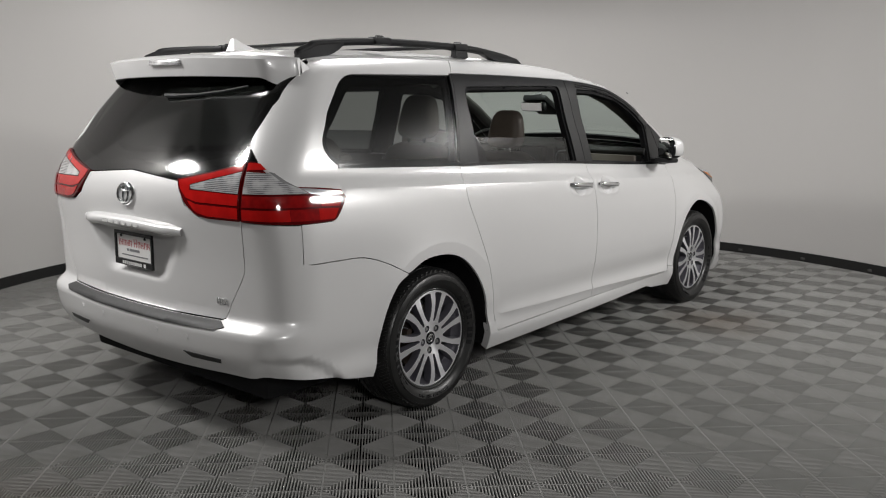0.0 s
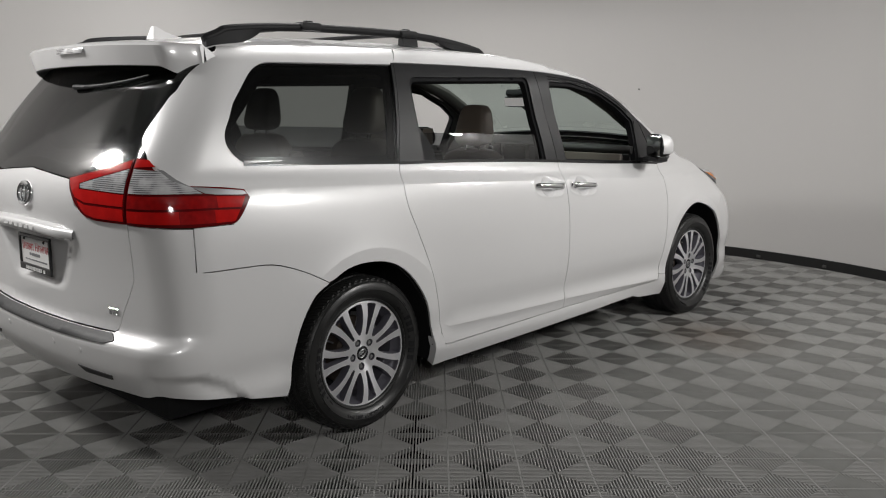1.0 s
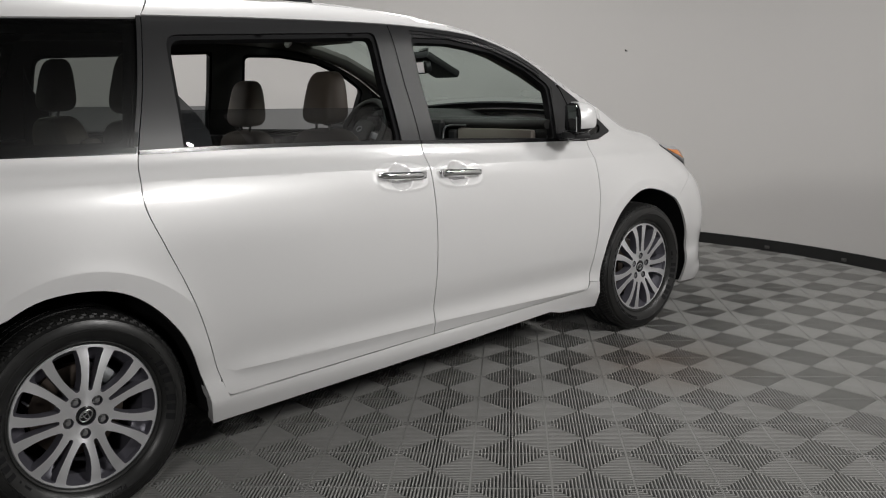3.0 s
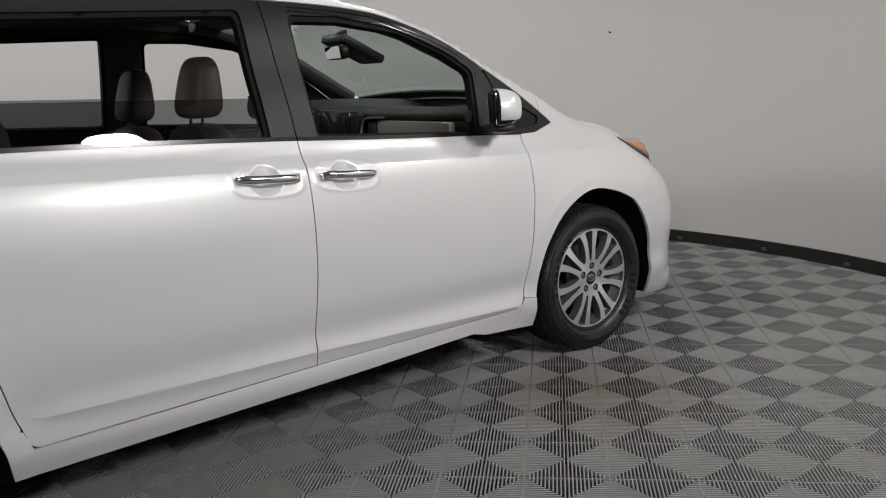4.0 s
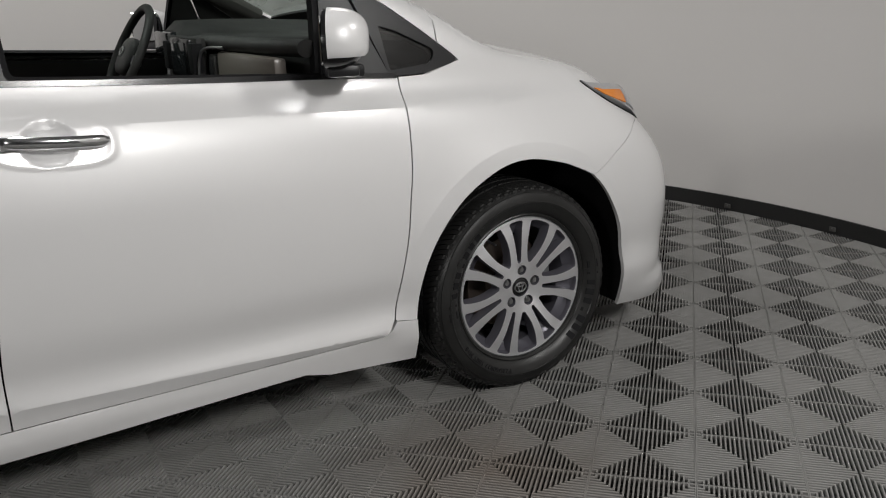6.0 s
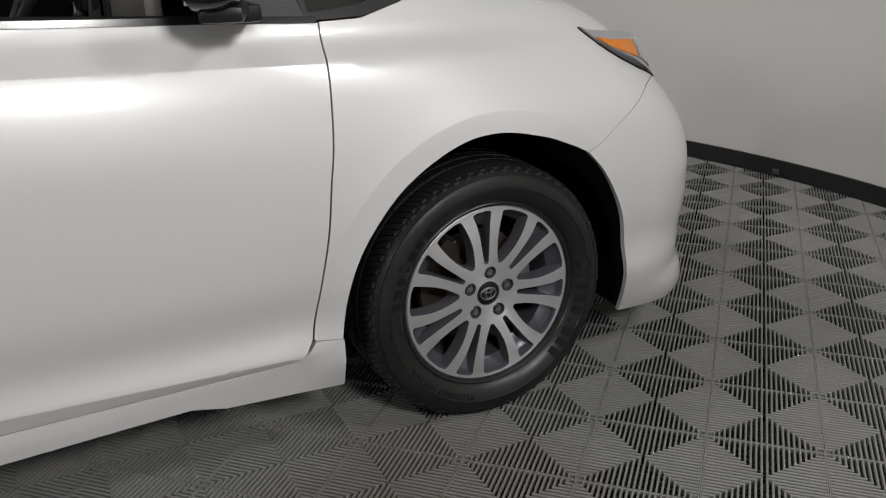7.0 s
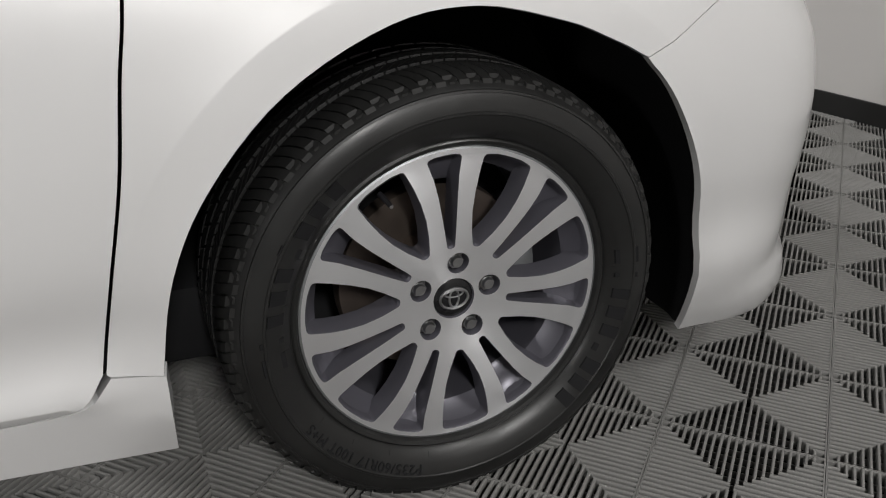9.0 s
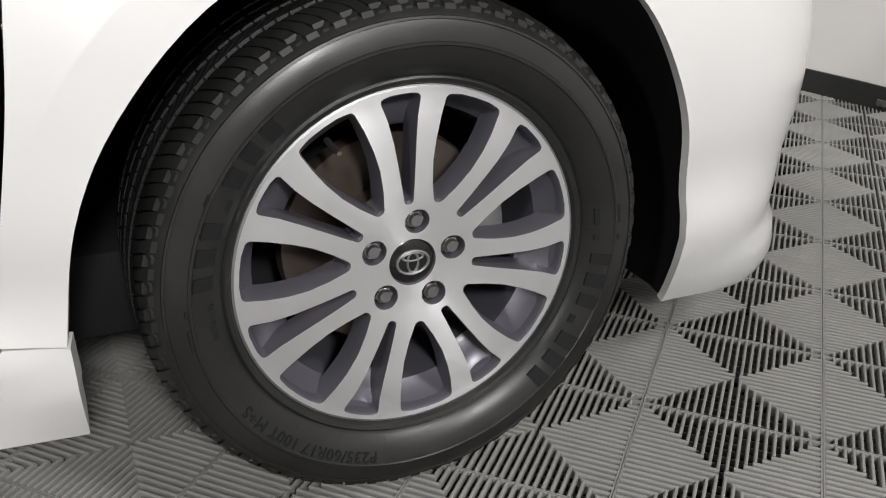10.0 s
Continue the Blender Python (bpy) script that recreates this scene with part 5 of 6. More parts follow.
def build_wheel():
    hub = empty("wheel")
    rim = empty("rim")
    rim.parent = hub
    holes, tip, nut_tip = [], radians(95.2), radians(85)
    for k in range(7):
        a = tip + k * math.tau / 7
        holes.append(cut(a, 0.086, 0.2295, (0.0058, 0.0088, 0.0118, 0.0150, 0.0196, 0.0275)))
        holes.append(cut(a + math.pi / 7, 0.089, 0.2295, (0.0050, 0.0185, 0.0290, 0.0355, 0.0392, 0.0405)))
    for k in range(5):
        c = polar(0.059, nut_tip + k * math.tau / 5)
        holes.append(np.array([(c[0] + 0.0175 * math.cos(q / 18 * math.tau), c[1] + 0.0175 * math.sin(q / 18 * math.tau)) for q in range(18)]))
    holes.append(np.array([polar(0.0335, q / 30 * math.tau) for q in range(30)]))
    disc = np.array([polar(RIM, q / 120 * math.tau) for q in range(120)])
    depth = lambda h: 0.042 if np.linalg.norm(h - h.mean(0), axis=1).max() > 0.04 else 0.022
    flat_sheet(disc, holes, wheel_space, depth, 0.009, ALLOY, ALLOY_GREY, ("spokes", "spoke_sides"), rim, ("machined bright alloy face", "grey painted spoke sides"))
    # the web that joins the two spokes of a pair at their outer ends
    for k in range(7):
        a = tip + k * math.tau / 7
        bm = bmesh.new()
        rows_w = []
        for r, x, half in ((0.178, -0.052, 0.021), (0.180, -0.032, 0.022), (0.186, -0.026, 0.0235), (0.205, -0.020, 0.028), (0.222, -0.011, 0.0315), (0.232, 0.002, 0.033)):
            rows_w.append([bm.verts.new((x + 0.004 * abs(f) ** 2, *polar(r, a + half * f / r))) for f in (-1, -0.6, -0.2, 0.2, 0.6, 1)])
        for p, q in zip(rows_w, rows_w[1:]):
            for i in range(5):
                bm.faces.new((p[i], p[i + 1], q[i + 1], q[i]))
        bmesh.ops.recalc_face_normals(bm, faces=bm.faces)
        part("spoke_web", bm, ALLOY_GREY, rim, "grey painted web" if k == 0 else "")
    bm = bmesh.new()
    lathe(bm, [(RIM, 0.0170), (RIM + 0.003, 0.0155), (RIM + 0.004, 0.008), (RIM + 0.001, 0.0)], 96)
    part("flange", bm, CALIPER, rim)
    bm = bmesh.new()
    lathe(bm, [(0.2335, 0.012), (0.222, -0.012), (0.206, -0.03), (0.203, -0.06), (0.203, -0.17), (0.215, -0.185)], 96)
    part("barrel", bm, ALLOY_GREY, rim, "grey inner barrel")
    bm = bmesh.new()
    lathe(bm, [(0.205, -0.17), (0.001, -0.17)], 48)
    part("dark_back", bm, DARK, rim)
    for k in range(5):
        c = polar(0.059, nut_tip + k * math.tau / 5)
        bm = bmesh.new()
        bmesh.ops.create_cone(bm, cap_ends=True, segments=6, radius1=0.0122, radius2=0.0122, depth=0.018, matrix=pose(-0.006, *c, 0, 90, 0))
        bmesh.ops.create_cone(bm, cap_ends=True, segments=16, radius1=0.0105, radius2=0.008, depth=0.008, matrix=pose(0.005, *c, 0, 90, 0))
        bmesh.ops.create_cone(bm, cap_ends=True, segments=18, radius1=0.0172, radius2=0.0172, depth=0.004, matrix=pose(-0.016, *c, 0, 90, 0))
        part("wheel_nut", bm, SILVER, rim, "chrome wheel nut")
    bm = bmesh.new()
    lathe(bm, [(0.0325, -0.002), (0.0325, 0.004), (0.029, 0.0065), (0.015, 0.0085), (0.0001, 0.009)], 36)
    cap = part("centre_cap", bm, BLACK_GLOSS, hub, "black centre cap with a silver oval")
    m = Matrix(((0, 0, 1, 0.0075), (1, 0, 0, 0), (0, 1, 0, 0), (0, 0, 0, 1)))
    part("cap_ring", ring(bmesh.new(), 0.0225, 0.0165, 0.0022, m), SILVER, cap)
    part("cap_inner_ring", ring(bmesh.new(), 0.0075, 0.0145, 0.0018, m), SILVER, cap)
    part("cap_upper_ring", ring(bmesh.new(), 0.0145, 0.0055, 0.0017, m @ Matrix.Translation((0, 0.008, 0))), SILVER, cap)
    bm = bmesh.new()
    lathe(bm, [(0.0335, -0.004), (0.0355, 0.0068), (0.0330, 0.0072)], 36)
    part("cap_surround", bm, CHROME, rim)
    # brake
    bm = bmesh.new()
    lathe(bm, [(0.075, -0.055), (0.085, -0.075), (0.155, -0.075), (0.158, -0.08), (0.158, -0.10), (0.09, -0.10)], 64)
    part("brake_disc", bm, STEEL, hub, "bare steel brake disc")
    bm = bmesh.new()
    body = []
    for k in range(15):
        q = radians(-8 + k * 3.6)
        e = 0.6 if k in (0, 14) else 1.0
        body.append([bm.verts.new((x * e - 0.08, r * math.cos(q), r * math.sin(q))) for x, r in ((0.030, 0.118), (0.036, 0.128), (0.036, 0.150), (0.028, 0.166), (-0.02, 0.176), (-0.05, 0.172), (-0.05, 0.112), (0.0, 0.108))])
    for p, q in zip(body, body[1:]):
        for k in range(8):
            bm.faces.new((p[k], p[(k + 1) % 8], q[(k + 1) % 8], q[k]))
    bm.faces.new(body[0][::-1])
    bm.faces.new(body[-1])
    bmesh.ops.recalc_face_normals(bm, faces=bm.faces)
    part("brake_caliper", bm, CALIPER, hub, "cast brake caliper")
    # tyre
    bm = bmesh.new()
    prof = [(0.2345, -0.004), (0.240, 0.012), (0.2445, 0.0215), (0.250, 0.024), (0.2535, 0.0215), (0.257, 0.027), (0.275, 0.0395), (0.292, 0.0455), (0.2935, 0.0475), (0.2965, 0.0475), (0.298, 0.0455), (0.312, 0.0435), (0.322, 0.039), (0.3225, 0.0405), (0.3255, 0.0395), (0.326, 0.036),
            (0.334, 0.028), (0.341, 0.016), (0.3455, 0.0), (0.3465, -0.05), (0.3475, -0.09), (0.3465, -0.13), (0.3455, -0.18), (0.338, -0.205), (0.31, -0.225), (0.25, -0.215), (0.236, -0.20)]
    lathe(bm, prof, 128)
    tyre = part("tyre", bm, RUBBER, hub, "black tyre", 30)
    bm = bmesh.new()
    n = 62

    out_r = [p[0] for p in prof[11:]]
    out_x = [p[1] for p in prof[11:]]

    def base_r(x):
        return float(np.interp(-x, [-q for q in out_x], out_r))

    def block(a0, a1, x0, x1, lean, rise, floor_r):
        """A tread block that follows the crown; lean twists it across the tread."""
        rows_b = []
        for k in range(3):
            a = a0 + (a1 - a0) * k / 2
            line = [(x0, -floor_r)] + [(x0 + (x1 - x0) * f, rise) for f in (0.04, 0.35, 0.7, 0.96)] + [(x1, -floor_r)]
            rows_b.append([])
            for x, up in line:
                q, r = a + lean * (x0 - x), base_r(x) + up
                rows_b[-1].append(bm.verts.new((x, r * math.cos(q), r * math.sin(q))))
        for p, q in zip(rows_b, rows_b[1:]):
            for k in range(5):
                bm.faces.new((p[k], p[k + 1], q[k + 1], q[k]))
        bm.faces.new(rows_b[0][::-1])
        bm.faces.new(rows_b[-1])

    for k in range(n):
        a = k / n * math.tau
        w = math.tau / n
        block(a, a + w * 0.42, -0.030, 0.031, 1.3, 0.0050, 0.003)
        block(a + w * 0.50, a + w * 0.92, -0.030, 0.022, 1.3, 0.0050, 0.003)
        block(a + w * 0.62, a + w * 0.86, 0.020, 0.029, -2.5, 0.0028, 0.003)
        for half in (0.0, 0.5):
            block(a + w * (half + 0.1), a + w * (half + 0.52), -0.070, -0.038, -3.0, 0.0055, 0.002)
            block(a + w * (half + 0.3), a + w * (half + 0.72), -0.110, -0.078, 2.5, 0.0055, 0.002)
        block(a, a + w * 0.85, -0.150, -0.118, 1.5, 0.0055, 0.002)
        block(a, a + w * 0.85, -0.195, -0.158, 1.5, 0.0055, 0.002)
    bmesh.ops.recalc_face_normals(bm, faces=bm.faces)
    part("tread", bm, RUBBER, tyre, "worn tread blocks", 30)
    # raised marks on the sidewall: plain shapes for the maker's name, letters for the size
    side = lambda r: float(np.interp(r, [p[0] for p in prof[5:17]], [p[1] for p in prof[5:17]]))

    def raised(a, w, r0, r1, h):
        m = max(2, int(w / 0.004))
        rows_r = []
        for k in range(m + 1):
            q = a + w * (k / m - 0.5) / ((r0 + r1) / 2)
            rows_r.append([bm.verts.new((side(r) + up, r * math.cos(q), r * math.sin(q))) for r, up in ((r0, -0.001), (r0 + 0.0008, h), (r1 - 0.0008, h), (r1, -0.001))])
        for p, q in zip(rows_r, rows_r[1:]):
            for k in range(3):
                bm.faces.new((p[k], p[k + 1], q[k + 1], q[k]))
        bm.faces.new(rows_r[0][::-1])
        bm.faces.new(rows_r[-1])

    def finish(name, label="", mat=RUBBER):
        bmesh.ops.recalc_face_normals(bm, faces=bm.faces)
        part(name, bm, mat, tyre, label, 30)

    for centre in (radians(159), radians(-20)):
        for k, (w, tall) in enumerate(((0.017, 1.0), (0.005, 1.0), (0.011, 0.7), (0.014, 0.7), (0.013, 0.7), (0.009, 0.95), (0.015, 0.7), (0.014, 0.7), (0.014, 0.7))):
            bm = bmesh.new()
            q = centre - (k - 4) * 0.0340 / 0.283
            r0 = 0.268
            raised(q, w * 1.5, r0 - 0.002, r0 + 0.034 * tall, h=0.0026)
            finish("sidewall_mark", "raised plain black mark on the sidewall" if k == 0 else "", DARK)
    for k in range(24):
        bm = bmesh.new()
        raised(k / 24 * math.tau + 0.07, 0.0012, 0.258, 0.268, h=0.0006)
        finish("sidewall_rib")
    letters(tyre, "P235/60R17 100T M+S", radians(234), 0.2755, 0.0215, side)
    bm = bmesh.new()
    q = tip + math.pi / 7
    tube(bm, [(-0.03, 0.196 * math.cos(q), 0.196 * math.sin(q)), (0.004, 0.192 * math.cos(q), 0.192 * math.sin(q)), (0.012, 0.191 * math.cos(q), 0.191 * math.sin(q))], [0.0045, 0.004, 0.003], 10, 1.0, (0, 1, 0))
    part("valve", bm, SILVER, hub, "tyre valve")
    return hub


def letters(parent, text, centre, radius, size, side):
    """Raised letters bent round the sidewall, tops outwards, read clockwise from outside."""
    curve = bpy.data.curves.new("size_letters", "FONT")
    curve.body, curve.size, curve.extrude, curve.align_x, curve.space_character = text, size, 0.0018, "CENTER", 1.08
    tmp = bpy.data.objects.new("size_letters", curve)
    scene.collection.objects.link(tmp)
    bpy.context.view_layer.update()
    me = bpy.data.meshes.new_from_object(tmp.evaluated_get(bpy.context.evaluated_depsgraph_get()))
    bpy.data.objects.remove(tmp)
    bpy.data.curves.remove(curve)
    for v in me.vertices:
        q = centre - v.co.x / radius
        r = radius + v.co.y
        v.co = (side(r) + v.co.z + 0.0003, r * math.cos(q), r * math.sin(q))
    me.materials.clear()
    me.materials.append(DARK)
    ob = new("size_letters", me)
    ob.parent = parent
    return ob


wheel = build_wheel()
wheel.parent = van
HUB_X = 0.920
places = [(HUB_X, AXLE_F, 0, 0), (HUB_X, AXLE_R, 0, 33), (-HUB_X, AXLE_F, 180, 0), (-HUB_X, AXLE_R, 180, 20)]
for k, (x, y, flip, spin) in enumerate(places):
    m = pose(x, y, 0.349, 0, 0, flip) @ pose(0, 0, 0, spin, 0, 0)
    if k == 0:
        wheel.matrix_basis = m
    else:
        copy_thing(wheel, m)
bm = bmesh.new()
box(bm, -0.72, 0.72, -0.85, 3.6, 0.20, 0.34, 0.03)
for y in (AXLE_R, AXLE_F):
    box(bm, -0.80, 0.80, y - 0.05, y + 0.05, 0.26, 0.38, 0.02)
part("underbody", bm, DARK, van, "dark underbody")

# ---- inside the car ----


def soft_block(bm, cx, cy, cz, hx, hy, hz, power=0.45, m=None, bend=None, seg=20):
    """A cushion: a rounded box with bulging faces."""
    made = bmesh.ops.create_uvsphere(bm, u_segments=seg, v_segments=max(8, seg // 2 + 2), radius=1.0)
    for v in made["verts"]:
        x, y, z = (math.copysign(abs(q) ** power, q) for q in v.co)
        if bend:
            x, y, z = bend(x, y, z)
        p = Vector((cx + hx * x, cy + hy * y, cz + hz * z))
        v.co = m @ p if m else p
    return bm


def seat(x, y, head_z, width=0.27, tall=0.60, head=True):
    """A car seat: y is the middle of its head rest."""
    s = empty("car_seat")
    s.parent = van
    lean = pose(x, y - 0.02, head_z - 0.275, 9, 0, 0)
    bm = bmesh.new()
    soft_block(bm, 0, 0, -tall / 2, width, 0.075, tall / 2 + 0.02, 0.42, lean, lambda a, b, c: (a * (1 - 0.18 * max(c, 0)), b, c))
    for sx in (-1, 1):
        soft_block(bm, sx * (width - 0.04), 0.045, -tall / 2 - 0.03, 0.045, 0.06, tall / 2 - 0.05, 0.5, lean, None, 12)
    part("backrest", bm, LEATHER, s, "taupe leather backrest")
    bm = bmesh.new()
    soft_block(bm, x, y + 0.30, head_z - 0.88, width, 0.27, 0.09, 0.42)
    part("cushion", bm, LEATHER, s, "taupe leather seat cushion")
    bm = bmesh.new()
    box(bm, x - width * 0.8, x + width * 0.8, y + 0.05, y + 0.5, head_z - 1.05, head_z - 0.94, 0.03)
    part("seat_base", bm, TRIM, s)
    if head:
        bm = bmesh.new()
        soft_block(bm, x, y, head_z - 0.115, 0.128, 0.062, 0.118, 0.52, None, lambda a, b, c: (a * (0.88 - 0.13 * c), b * (1 - 0.25 * c) + 0.22 * c, c), 28)
        part("head_rest", bm, LEATHER, s, "taupe leather head rest")
        for sx in (-1, 1):
            bm = bmesh.new()
            tube(bm, [(x + sx * 0.055, y - 0.035, head_z - 0.33), (x + sx * 0.055, y - 0.015, head_z - 0.20)], 0.0065, 8, 1.0, (0, 1, 0))
            part("head_rest_post", bm, CHROME, s)
    return s


for sx in (-1, 1):
    seat(sx * 0.38, 1.38 + (0.02 if sx < 0 else 0), 1.445 - (0.03 if sx < 0 else 0))
    seat(sx * 0.44, 0.47, 1.535)
    seat(sx * 0.42, -0.20, 1.36, 0.25, 0.45, False)

# dashboard: one moulded body with a cowl, lower panels, screen, vents and wheel
dash = empty("dashboard")
dash.parent = van
bm = bmesh.new()
prof = [(2.30, 0.70), (2.30, 0.98), (2.34, 1.03), (2.36, 1.15), (2.40, 1.185), (2.48, 1.185), (2.62, 1.165), (2.78, 1.155), (2.87, 1.150)]
rows_ = []
for k in range(25):
    x = -0.80 + 1.60 * k / 24
    hump = 0.045 * math.exp(-((x + 0.38) / 0.20) ** 4)
    pull = -0.05 * math.exp(-(x / 0.20) ** 4)
    rows_.append([bm.verts.new((x * (0.86 if y > 2.7 else 1.0), y + pull * (y < 2.45) + 0.06 * (abs(x) / 0.8) ** 3 * (y < 2.7) - (0.06 if hump > 0.02 and y < 2.45 and z > 1.1 else 0), z + (hump if z > 1.1 else 0) + (0.018 * (1 - (x / 0.8) ** 2) if y > 2.6 else 0))) for y, z in prof])
for a, b in zip(rows_, rows_[1:]):
    for k in range(len(prof) - 1):
        bm.faces.new((a[k], a[k + 1], b[k + 1], b[k]))
bmesh.ops.recalc_face_normals(bm, faces=bm.faces)
part("dash_body", bm, TRIM, dash, "black padded dashboard", 50)


def dash_plate(name, x0, x1, z0, z1, out, mat, label="", bevel=0.012, tilt=0.0, y=2.325):
    bm = bmesh.new()
    box(bm, x0, x1, -0.02, 0.02, z0, z1, bevel, Matrix.Translation((0, y - out, 0)))
    return part(name, bm, mat, dash, label)


dash_plate("passenger_panel", 0.275, 0.81, 1.000, 1.140, 0.022, TAUPE, "smooth taupe dash panel", 0.015)
dash_plate("glove_box", 0.22, 0.76, 0.80, 1.005, 0.004, TAUPE, "taupe glove box lid")
dash_plate("centre_stack", -0.19, 0.19, 0.72, 1.185, 0.062, TRIM, "black centre console", 0.02)
dash_plate("screen_surround", -0.125, 0.125, 1.035, 1.18, 0.072, BLACK_GLOSS, "gloss black screen surround", 0.015)
dash_plate("screen", -0.092, 0.092, 1.055, 1.165, 0.076, SCREEN, "dark display", 0.004)
for sx in (-1, 1):
    dash_plate("vent", sx * 0.165 - 0.026, sx * 0.165 + 0.026, 1.065, 1.165, 0.078, DARK, "dark air vent", 0.006)
    bm = bmesh.new()
    tube(bm, curve_through([(sx * 0.205, 2.235, 0.90), (sx * 0.203, 2.240, 1.04), (sx * 0.206, 2.250, 1.125), (sx * 0.232, 2.268, 1.150), (sx * 0.34, 2.288, 1.152)], 5), 0.0055, 8, 1.0, (0, 1, 0.1))
    part("silver_trim", bm, SILVER, dash, "thin satin silver trim")
    for k in range(2):
        bm = bmesh.new()
        bmesh.ops.create_cone(bm, cap_ends=True, segments=20, radius1=0.017, radius2=0.015, depth=0.02, matrix=pose(sx * 0.10, 2.232, 1.02 - 0.05 * k, 90, 0, 0))
        part("knob", bm, BLACK_GLOSS, dash)
bm = bmesh.new()
tube(bm, [(x, 2.315 + 0.05 * (abs(x) / 0.8) ** 3, 1.163) for x in (-0.16, 0.0, 0.2, 0.4, 0.6, 0.72, 0.84)], [0.01, 0.022, 0.025, 0.025, 0.025, 0.025, 0.025], 14, 1.3)
part("dash_pad", bm, TRIM, dash, "black padded dash top edge")
dash_plate("vent_frame", 0.212, 0.272, 1.00, 1.128, 0.030, TRIM, "black vent frame", 0.008)
dash_plate("vent", 0.224, 0.260, 1.012, 1.116, 0.034, DARK, "dark air vent", 0.004)
dash_plate("instrument_face", -0.52, -0.25, 1.10, 1.19, 0.03, SCREEN, "dark instrument cluster", 0.01)

steer = empty("steering_wheel")
steer.parent = van
m = pose(-0.38, 2.14, 1.115, 62, 0, 0)
bm = bmesh.new()
tube(bm, [m @ Vector((0.188 * math.cos(k / 48 * math.tau), 0.188 * math.sin(k / 48 * math.tau), 0)) for k in range(48)], 0.0165, 12, 1.0, m.to_3x3() @ Vector((0, 0, 1)), True)
part("wheel_rim", bm, TRIM, steer, "black steering wheel rim")
bm = bmesh.new()
soft_block(bm, 0, -0.01, -0.005, 0.085, 0.075, 0.03, 0.6, m)
part("hub_pad", bm, TRIM, steer)
for a in (-12, 192, 270):
    bm = bmesh.new()
    box(bm, 0.06, 0.18, -0.018, 0.018, -0.02, 0.0, 0.006, m @ pose(0, 0, 0, 0, 0, a))
    part("spoke", bm, SILVER if a != 270 else TRIM, steer)
part("hub_ring", ring(bmesh.new(), 0.022, 0.016, 0.003, m @ Matrix.Translation((0, 0.0, 0.026))), SILVER, steer)

# mirror and camera pod behind the windscreen
pod_ = empty("interior_mirror")
pod_.parent = van
bm = bmesh.new()
soft_block(bm, 0, 0, 0, 0.125, 0.022, 0.038, 0.4, pose(-0.03, 2.29, 1.466, 8, 0, -14))
part("mirror_housing", bm, BLACK_SATIN, pod_, "black mirror housing")
bm = bmesh.new()
box(bm, -0.112, 0.112, -0.002, 0.002, -0.03, 0.03, 0.0018, pose(-0.035, 2.266, 1.462, 8, 0, -14), 1)
part("mirror_glass", bm, MIRROR_FACE, pod_)
bm = bmesh.new()
tube(bm, [(-0.02, 2.30, 1.48), (0.0, 2.31, 1.53), (0.0, 2.30, 1.56)], [0.014, 0.018, 0.03], 10)
part("mirror_arm", bm, BLACK_SATIN, pod_)
bm = bmesh.new()
box(bm, -0.10, 0.10, -0.13, 0.13, -0.022, 0.022, 0.016, pose(0.0, 2.36, 1.475, -26, 0, 0))
part("camera_pod", bm, BLACK_SATIN, pod_, "black sensor pod on the windscreen")
for sx in (-1, 1):
    bm = bmesh.new()
    box(bm, -0.20, 0.20, -0.085, 0.085, -0.01, 0.01, 0.008, pose(sx * 0.36, 1.86, 1.628, -14, 0, 0))
    v = part("sun_visor", bm, HEADLINER, van, "grey cloth sun visor")
    bm = bmesh.new()
    tube(bm, [(sx * (float(WS_X(y)) - 0.03), y, top_at(float(WS_X(y)) - 0.03, y) - 0.045) for y in (1.80, 2.0, 2.2, 2.4, 2.6, 2.78)], [0.030, 0.034, 0.036, 0.036, 0.036, 0.030], 12, 1.2)
    part("pillar_cover", bm, HEADLINER, van, "dark cloth cover of the windscreen pillar")
# cabin floor
bm = bmesh.new()
box(bm, -0.72, 0.72, -0.85, 2.50, 0.36, 0.42, 0.01)
part("cabin_floor", bm, TRIM, van, "dark carpeted cabin floor")

# ---- floor tiles: one ribbed tile, four fans of ribs square to its edges ----
TILE, TURNED, LX, LY = 0.28685, radians(43.88), 1.6963, 2.2333


RIBS = 22


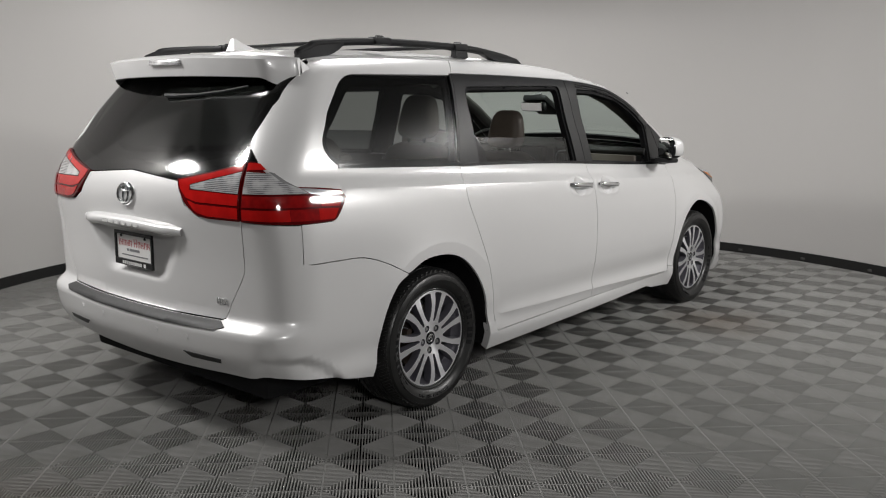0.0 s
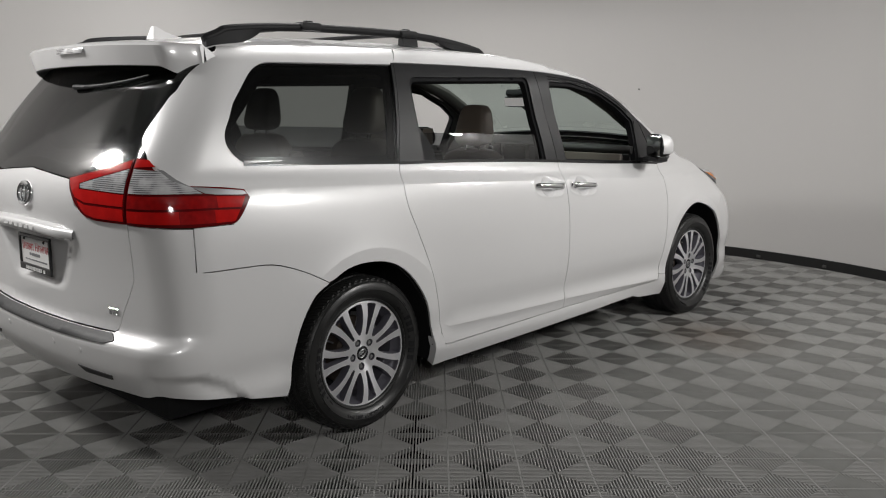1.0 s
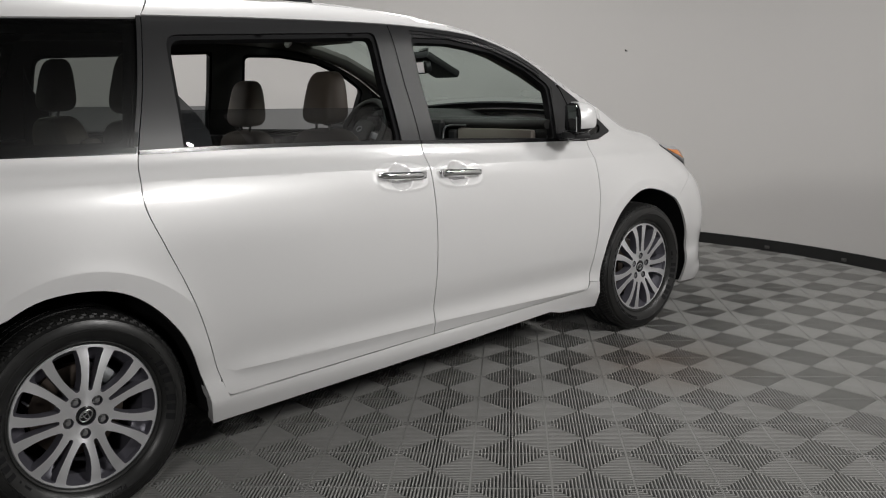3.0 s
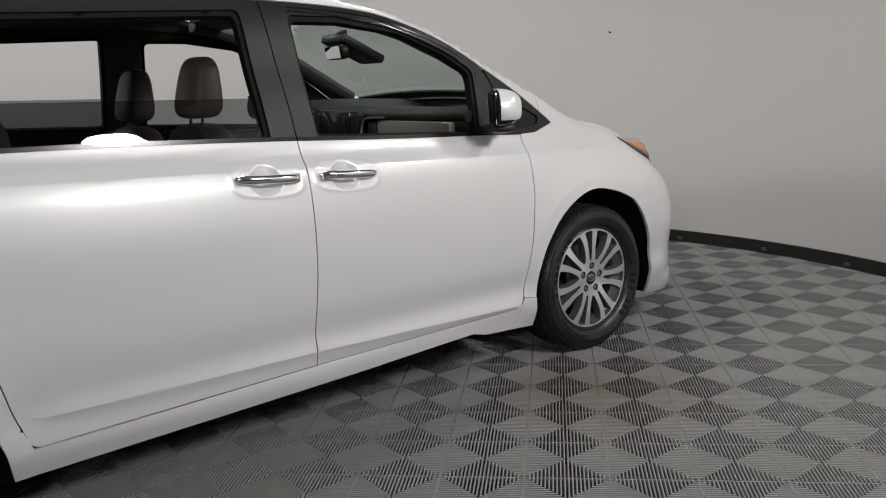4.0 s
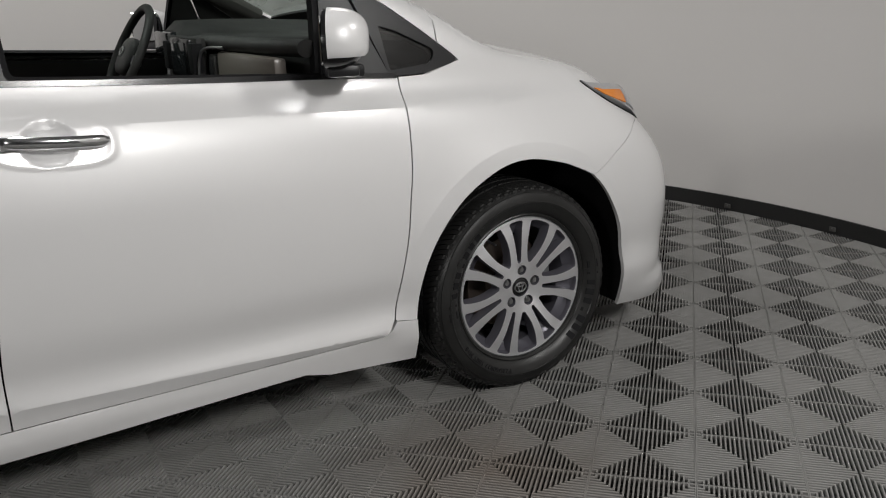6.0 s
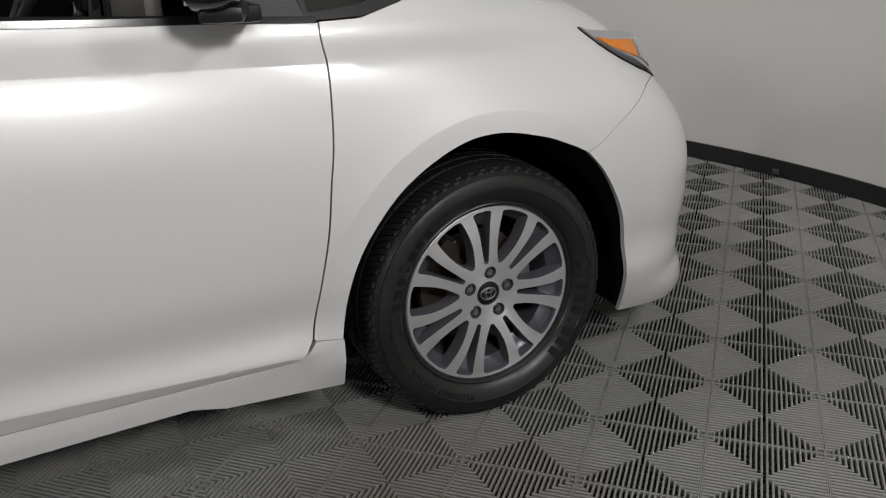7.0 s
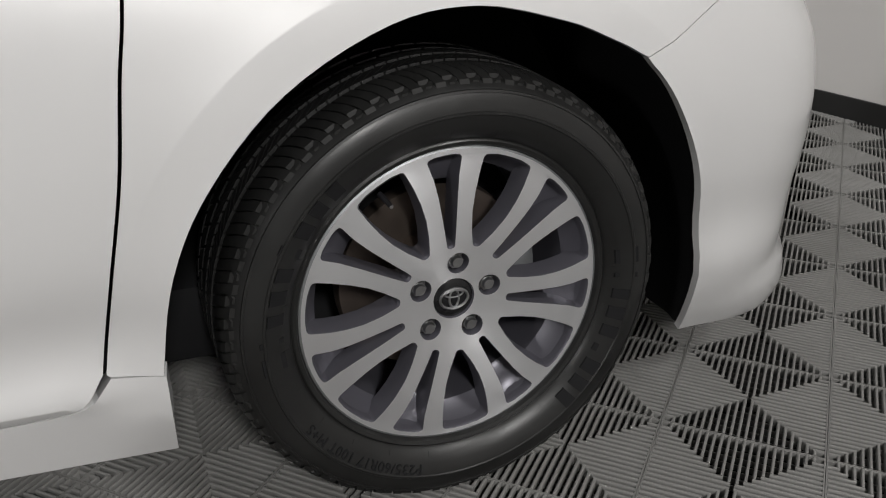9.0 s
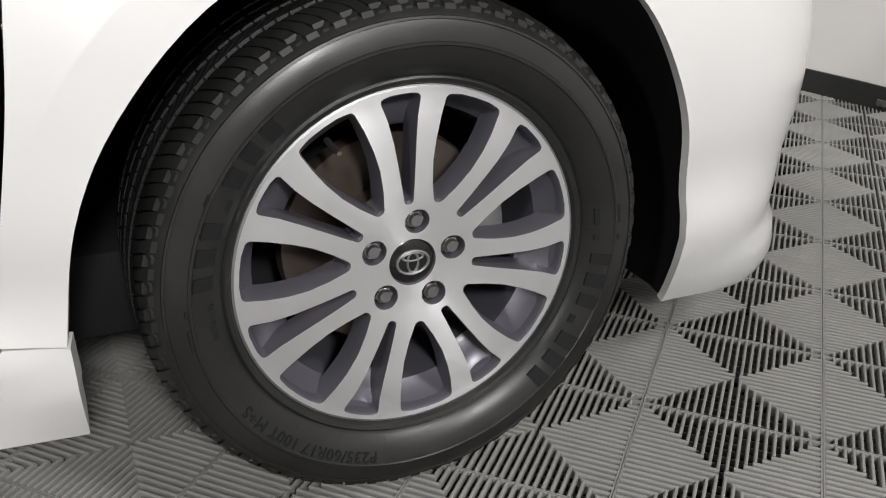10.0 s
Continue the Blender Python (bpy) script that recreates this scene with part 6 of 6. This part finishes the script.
def tile_mesh(webs):
    """Local square from 0 to TILE: rounded ribs in four fans, with low webs across the slots between them."""
    verts, faces = [], []
    pitch, half, deep = TILE / RIBS, 0.0029, -0.026
    rib = ((-0.8, deep), (-1.0, -0.0032), (-0.80, -0.0013), (-0.42, -0.0003), (0.42, -0.0003), (0.80, -0.0013), (1.0, -0.0032), (0.8, deep))
    web = ((-1.0, deep), (-1.0, 0.0), (1.0, 0.0), (1.0, deep))

    def bar(a, b, c, drop, w, section, swap):
        """A bar along one axis from a to b, w to either side of c on the other."""
        k, m = len(verts), len(section)
        for end in (a, b):
            for f, z in section:
                p = (end, c + f * w, z - drop * (z > deep))
                verts.append((p[1], p[0], p[2]) if swap else p)
        for i in range(m - 1):
            faces.append((k + i, k + i + 1, k + m + 1 + i, k + m + i) if swap else (k + i, k + m + i, k + m + 1 + i, k + i + 1))
        one, two = tuple(range(k, k + m)), tuple(range(k + 2 * m - 1, k + m - 1, -1))
        faces.extend((one[::-1], two[::-1]) if swap else (one, two))

    edge = 0.0036
    for k in range(RIBS):
        c = (k + 0.5) * pitch
        reach = min(c, TILE - c)
        if reach < 0.008:
            continue
        for swap in (False, True):
            tip = reach + (-half if swap else half)
            bar(edge, tip, c, 0.0, half, rib, swap)
            bar(TILE - tip, TILE - edge, c, 0.0, half, rib, swap)
    for k in range(1, 7 if webs else 1):
        c = k * pitch * 1.55 + 0.004
        for swap in (False, True):
            for d in (c, TILE - c):
                bar(c + 0.006, TILE - c - 0.006, d, 0.0130, 0.0010, web, swap)
    for swap in (False, True):
        for d in (0.0019, TILE - 0.0019):
            bar(0.0004, TILE - 0.0004, d, 0.0020 if swap else 0.0024, 0.0013, web, swap)
    me = bpy.data.meshes.new("floor_tile")
    me.from_pydata(verts, [], faces)
    me.materials.append(TILE_GREY)
    return me


def tile_pose(i, j):
    u, v = Vector((math.cos(TURNED), math.sin(TURNED))), Vector((-math.sin(TURNED), math.cos(TURNED)))
    p = Vector((LX, LY)) + u * TILE * i + v * TILE * j
    return p, u, v


one, plain = tile_mesh(True), tile_mesh(False)
outline = np.array(offset_line(LINE, -0.01))
near, rest = [], []
for i in range(-40, 40):
    for j in range(-40, 40):
        p, u, v = tile_pose(i, j)
        c = p + (u + v) * TILE / 2
        if not (-4.2 < c.x < 6.7 and -6.0 < c.y < 5.8) or not in_polygon(np.array([[c.x, c.y]]), outline)[0]:
            if edge_distance(np.array([[c.x, c.y]]), outline)[0] > 0.2 or c.y < -6.0:
                continue
        d = (Vector((1.75, 2.7)) - c).length
        (near if d < 2.55 and c.x > 0.2 else rest).append((d, i, j))
near.sort()
rest += near[300:]
for d, i, j in near[:300]:
    p, u, v = tile_pose(i, j)
    ob = new("floor_tile", one)
    ob.parent = floor
    ob.matrix_basis = Matrix.Translation((p.x, p.y, 0)) @ Matrix.Rotation(TURNED, 4, "Z")
base = np.array([tuple(v.co) for v in plain.vertices])
fl = [tuple(f.vertices) for f in plain.polygons]
rot = np.array(((math.cos(TURNED), -math.sin(TURNED)), (math.sin(TURNED), math.cos(TURNED))))
all_v, all_f = [], []
for k, (d, i, j) in enumerate(rest):
    p, u, v = tile_pose(i, j)
    q = base.copy()
    q[:, :2] = base[:, :2] @ rot.T + (p.x, p.y)
    all_v.append(q)
    all_f += [tuple(a + k * len(base) for a in f) for f in fl]
far = mesh_object("far_floor_tiles", np.concatenate(all_v), all_f, TILE_GREY, None, smooth_all=False)
tagged(far, "grey ribbed plastic floor tiles further off", "floor tiles", "", "stuff")
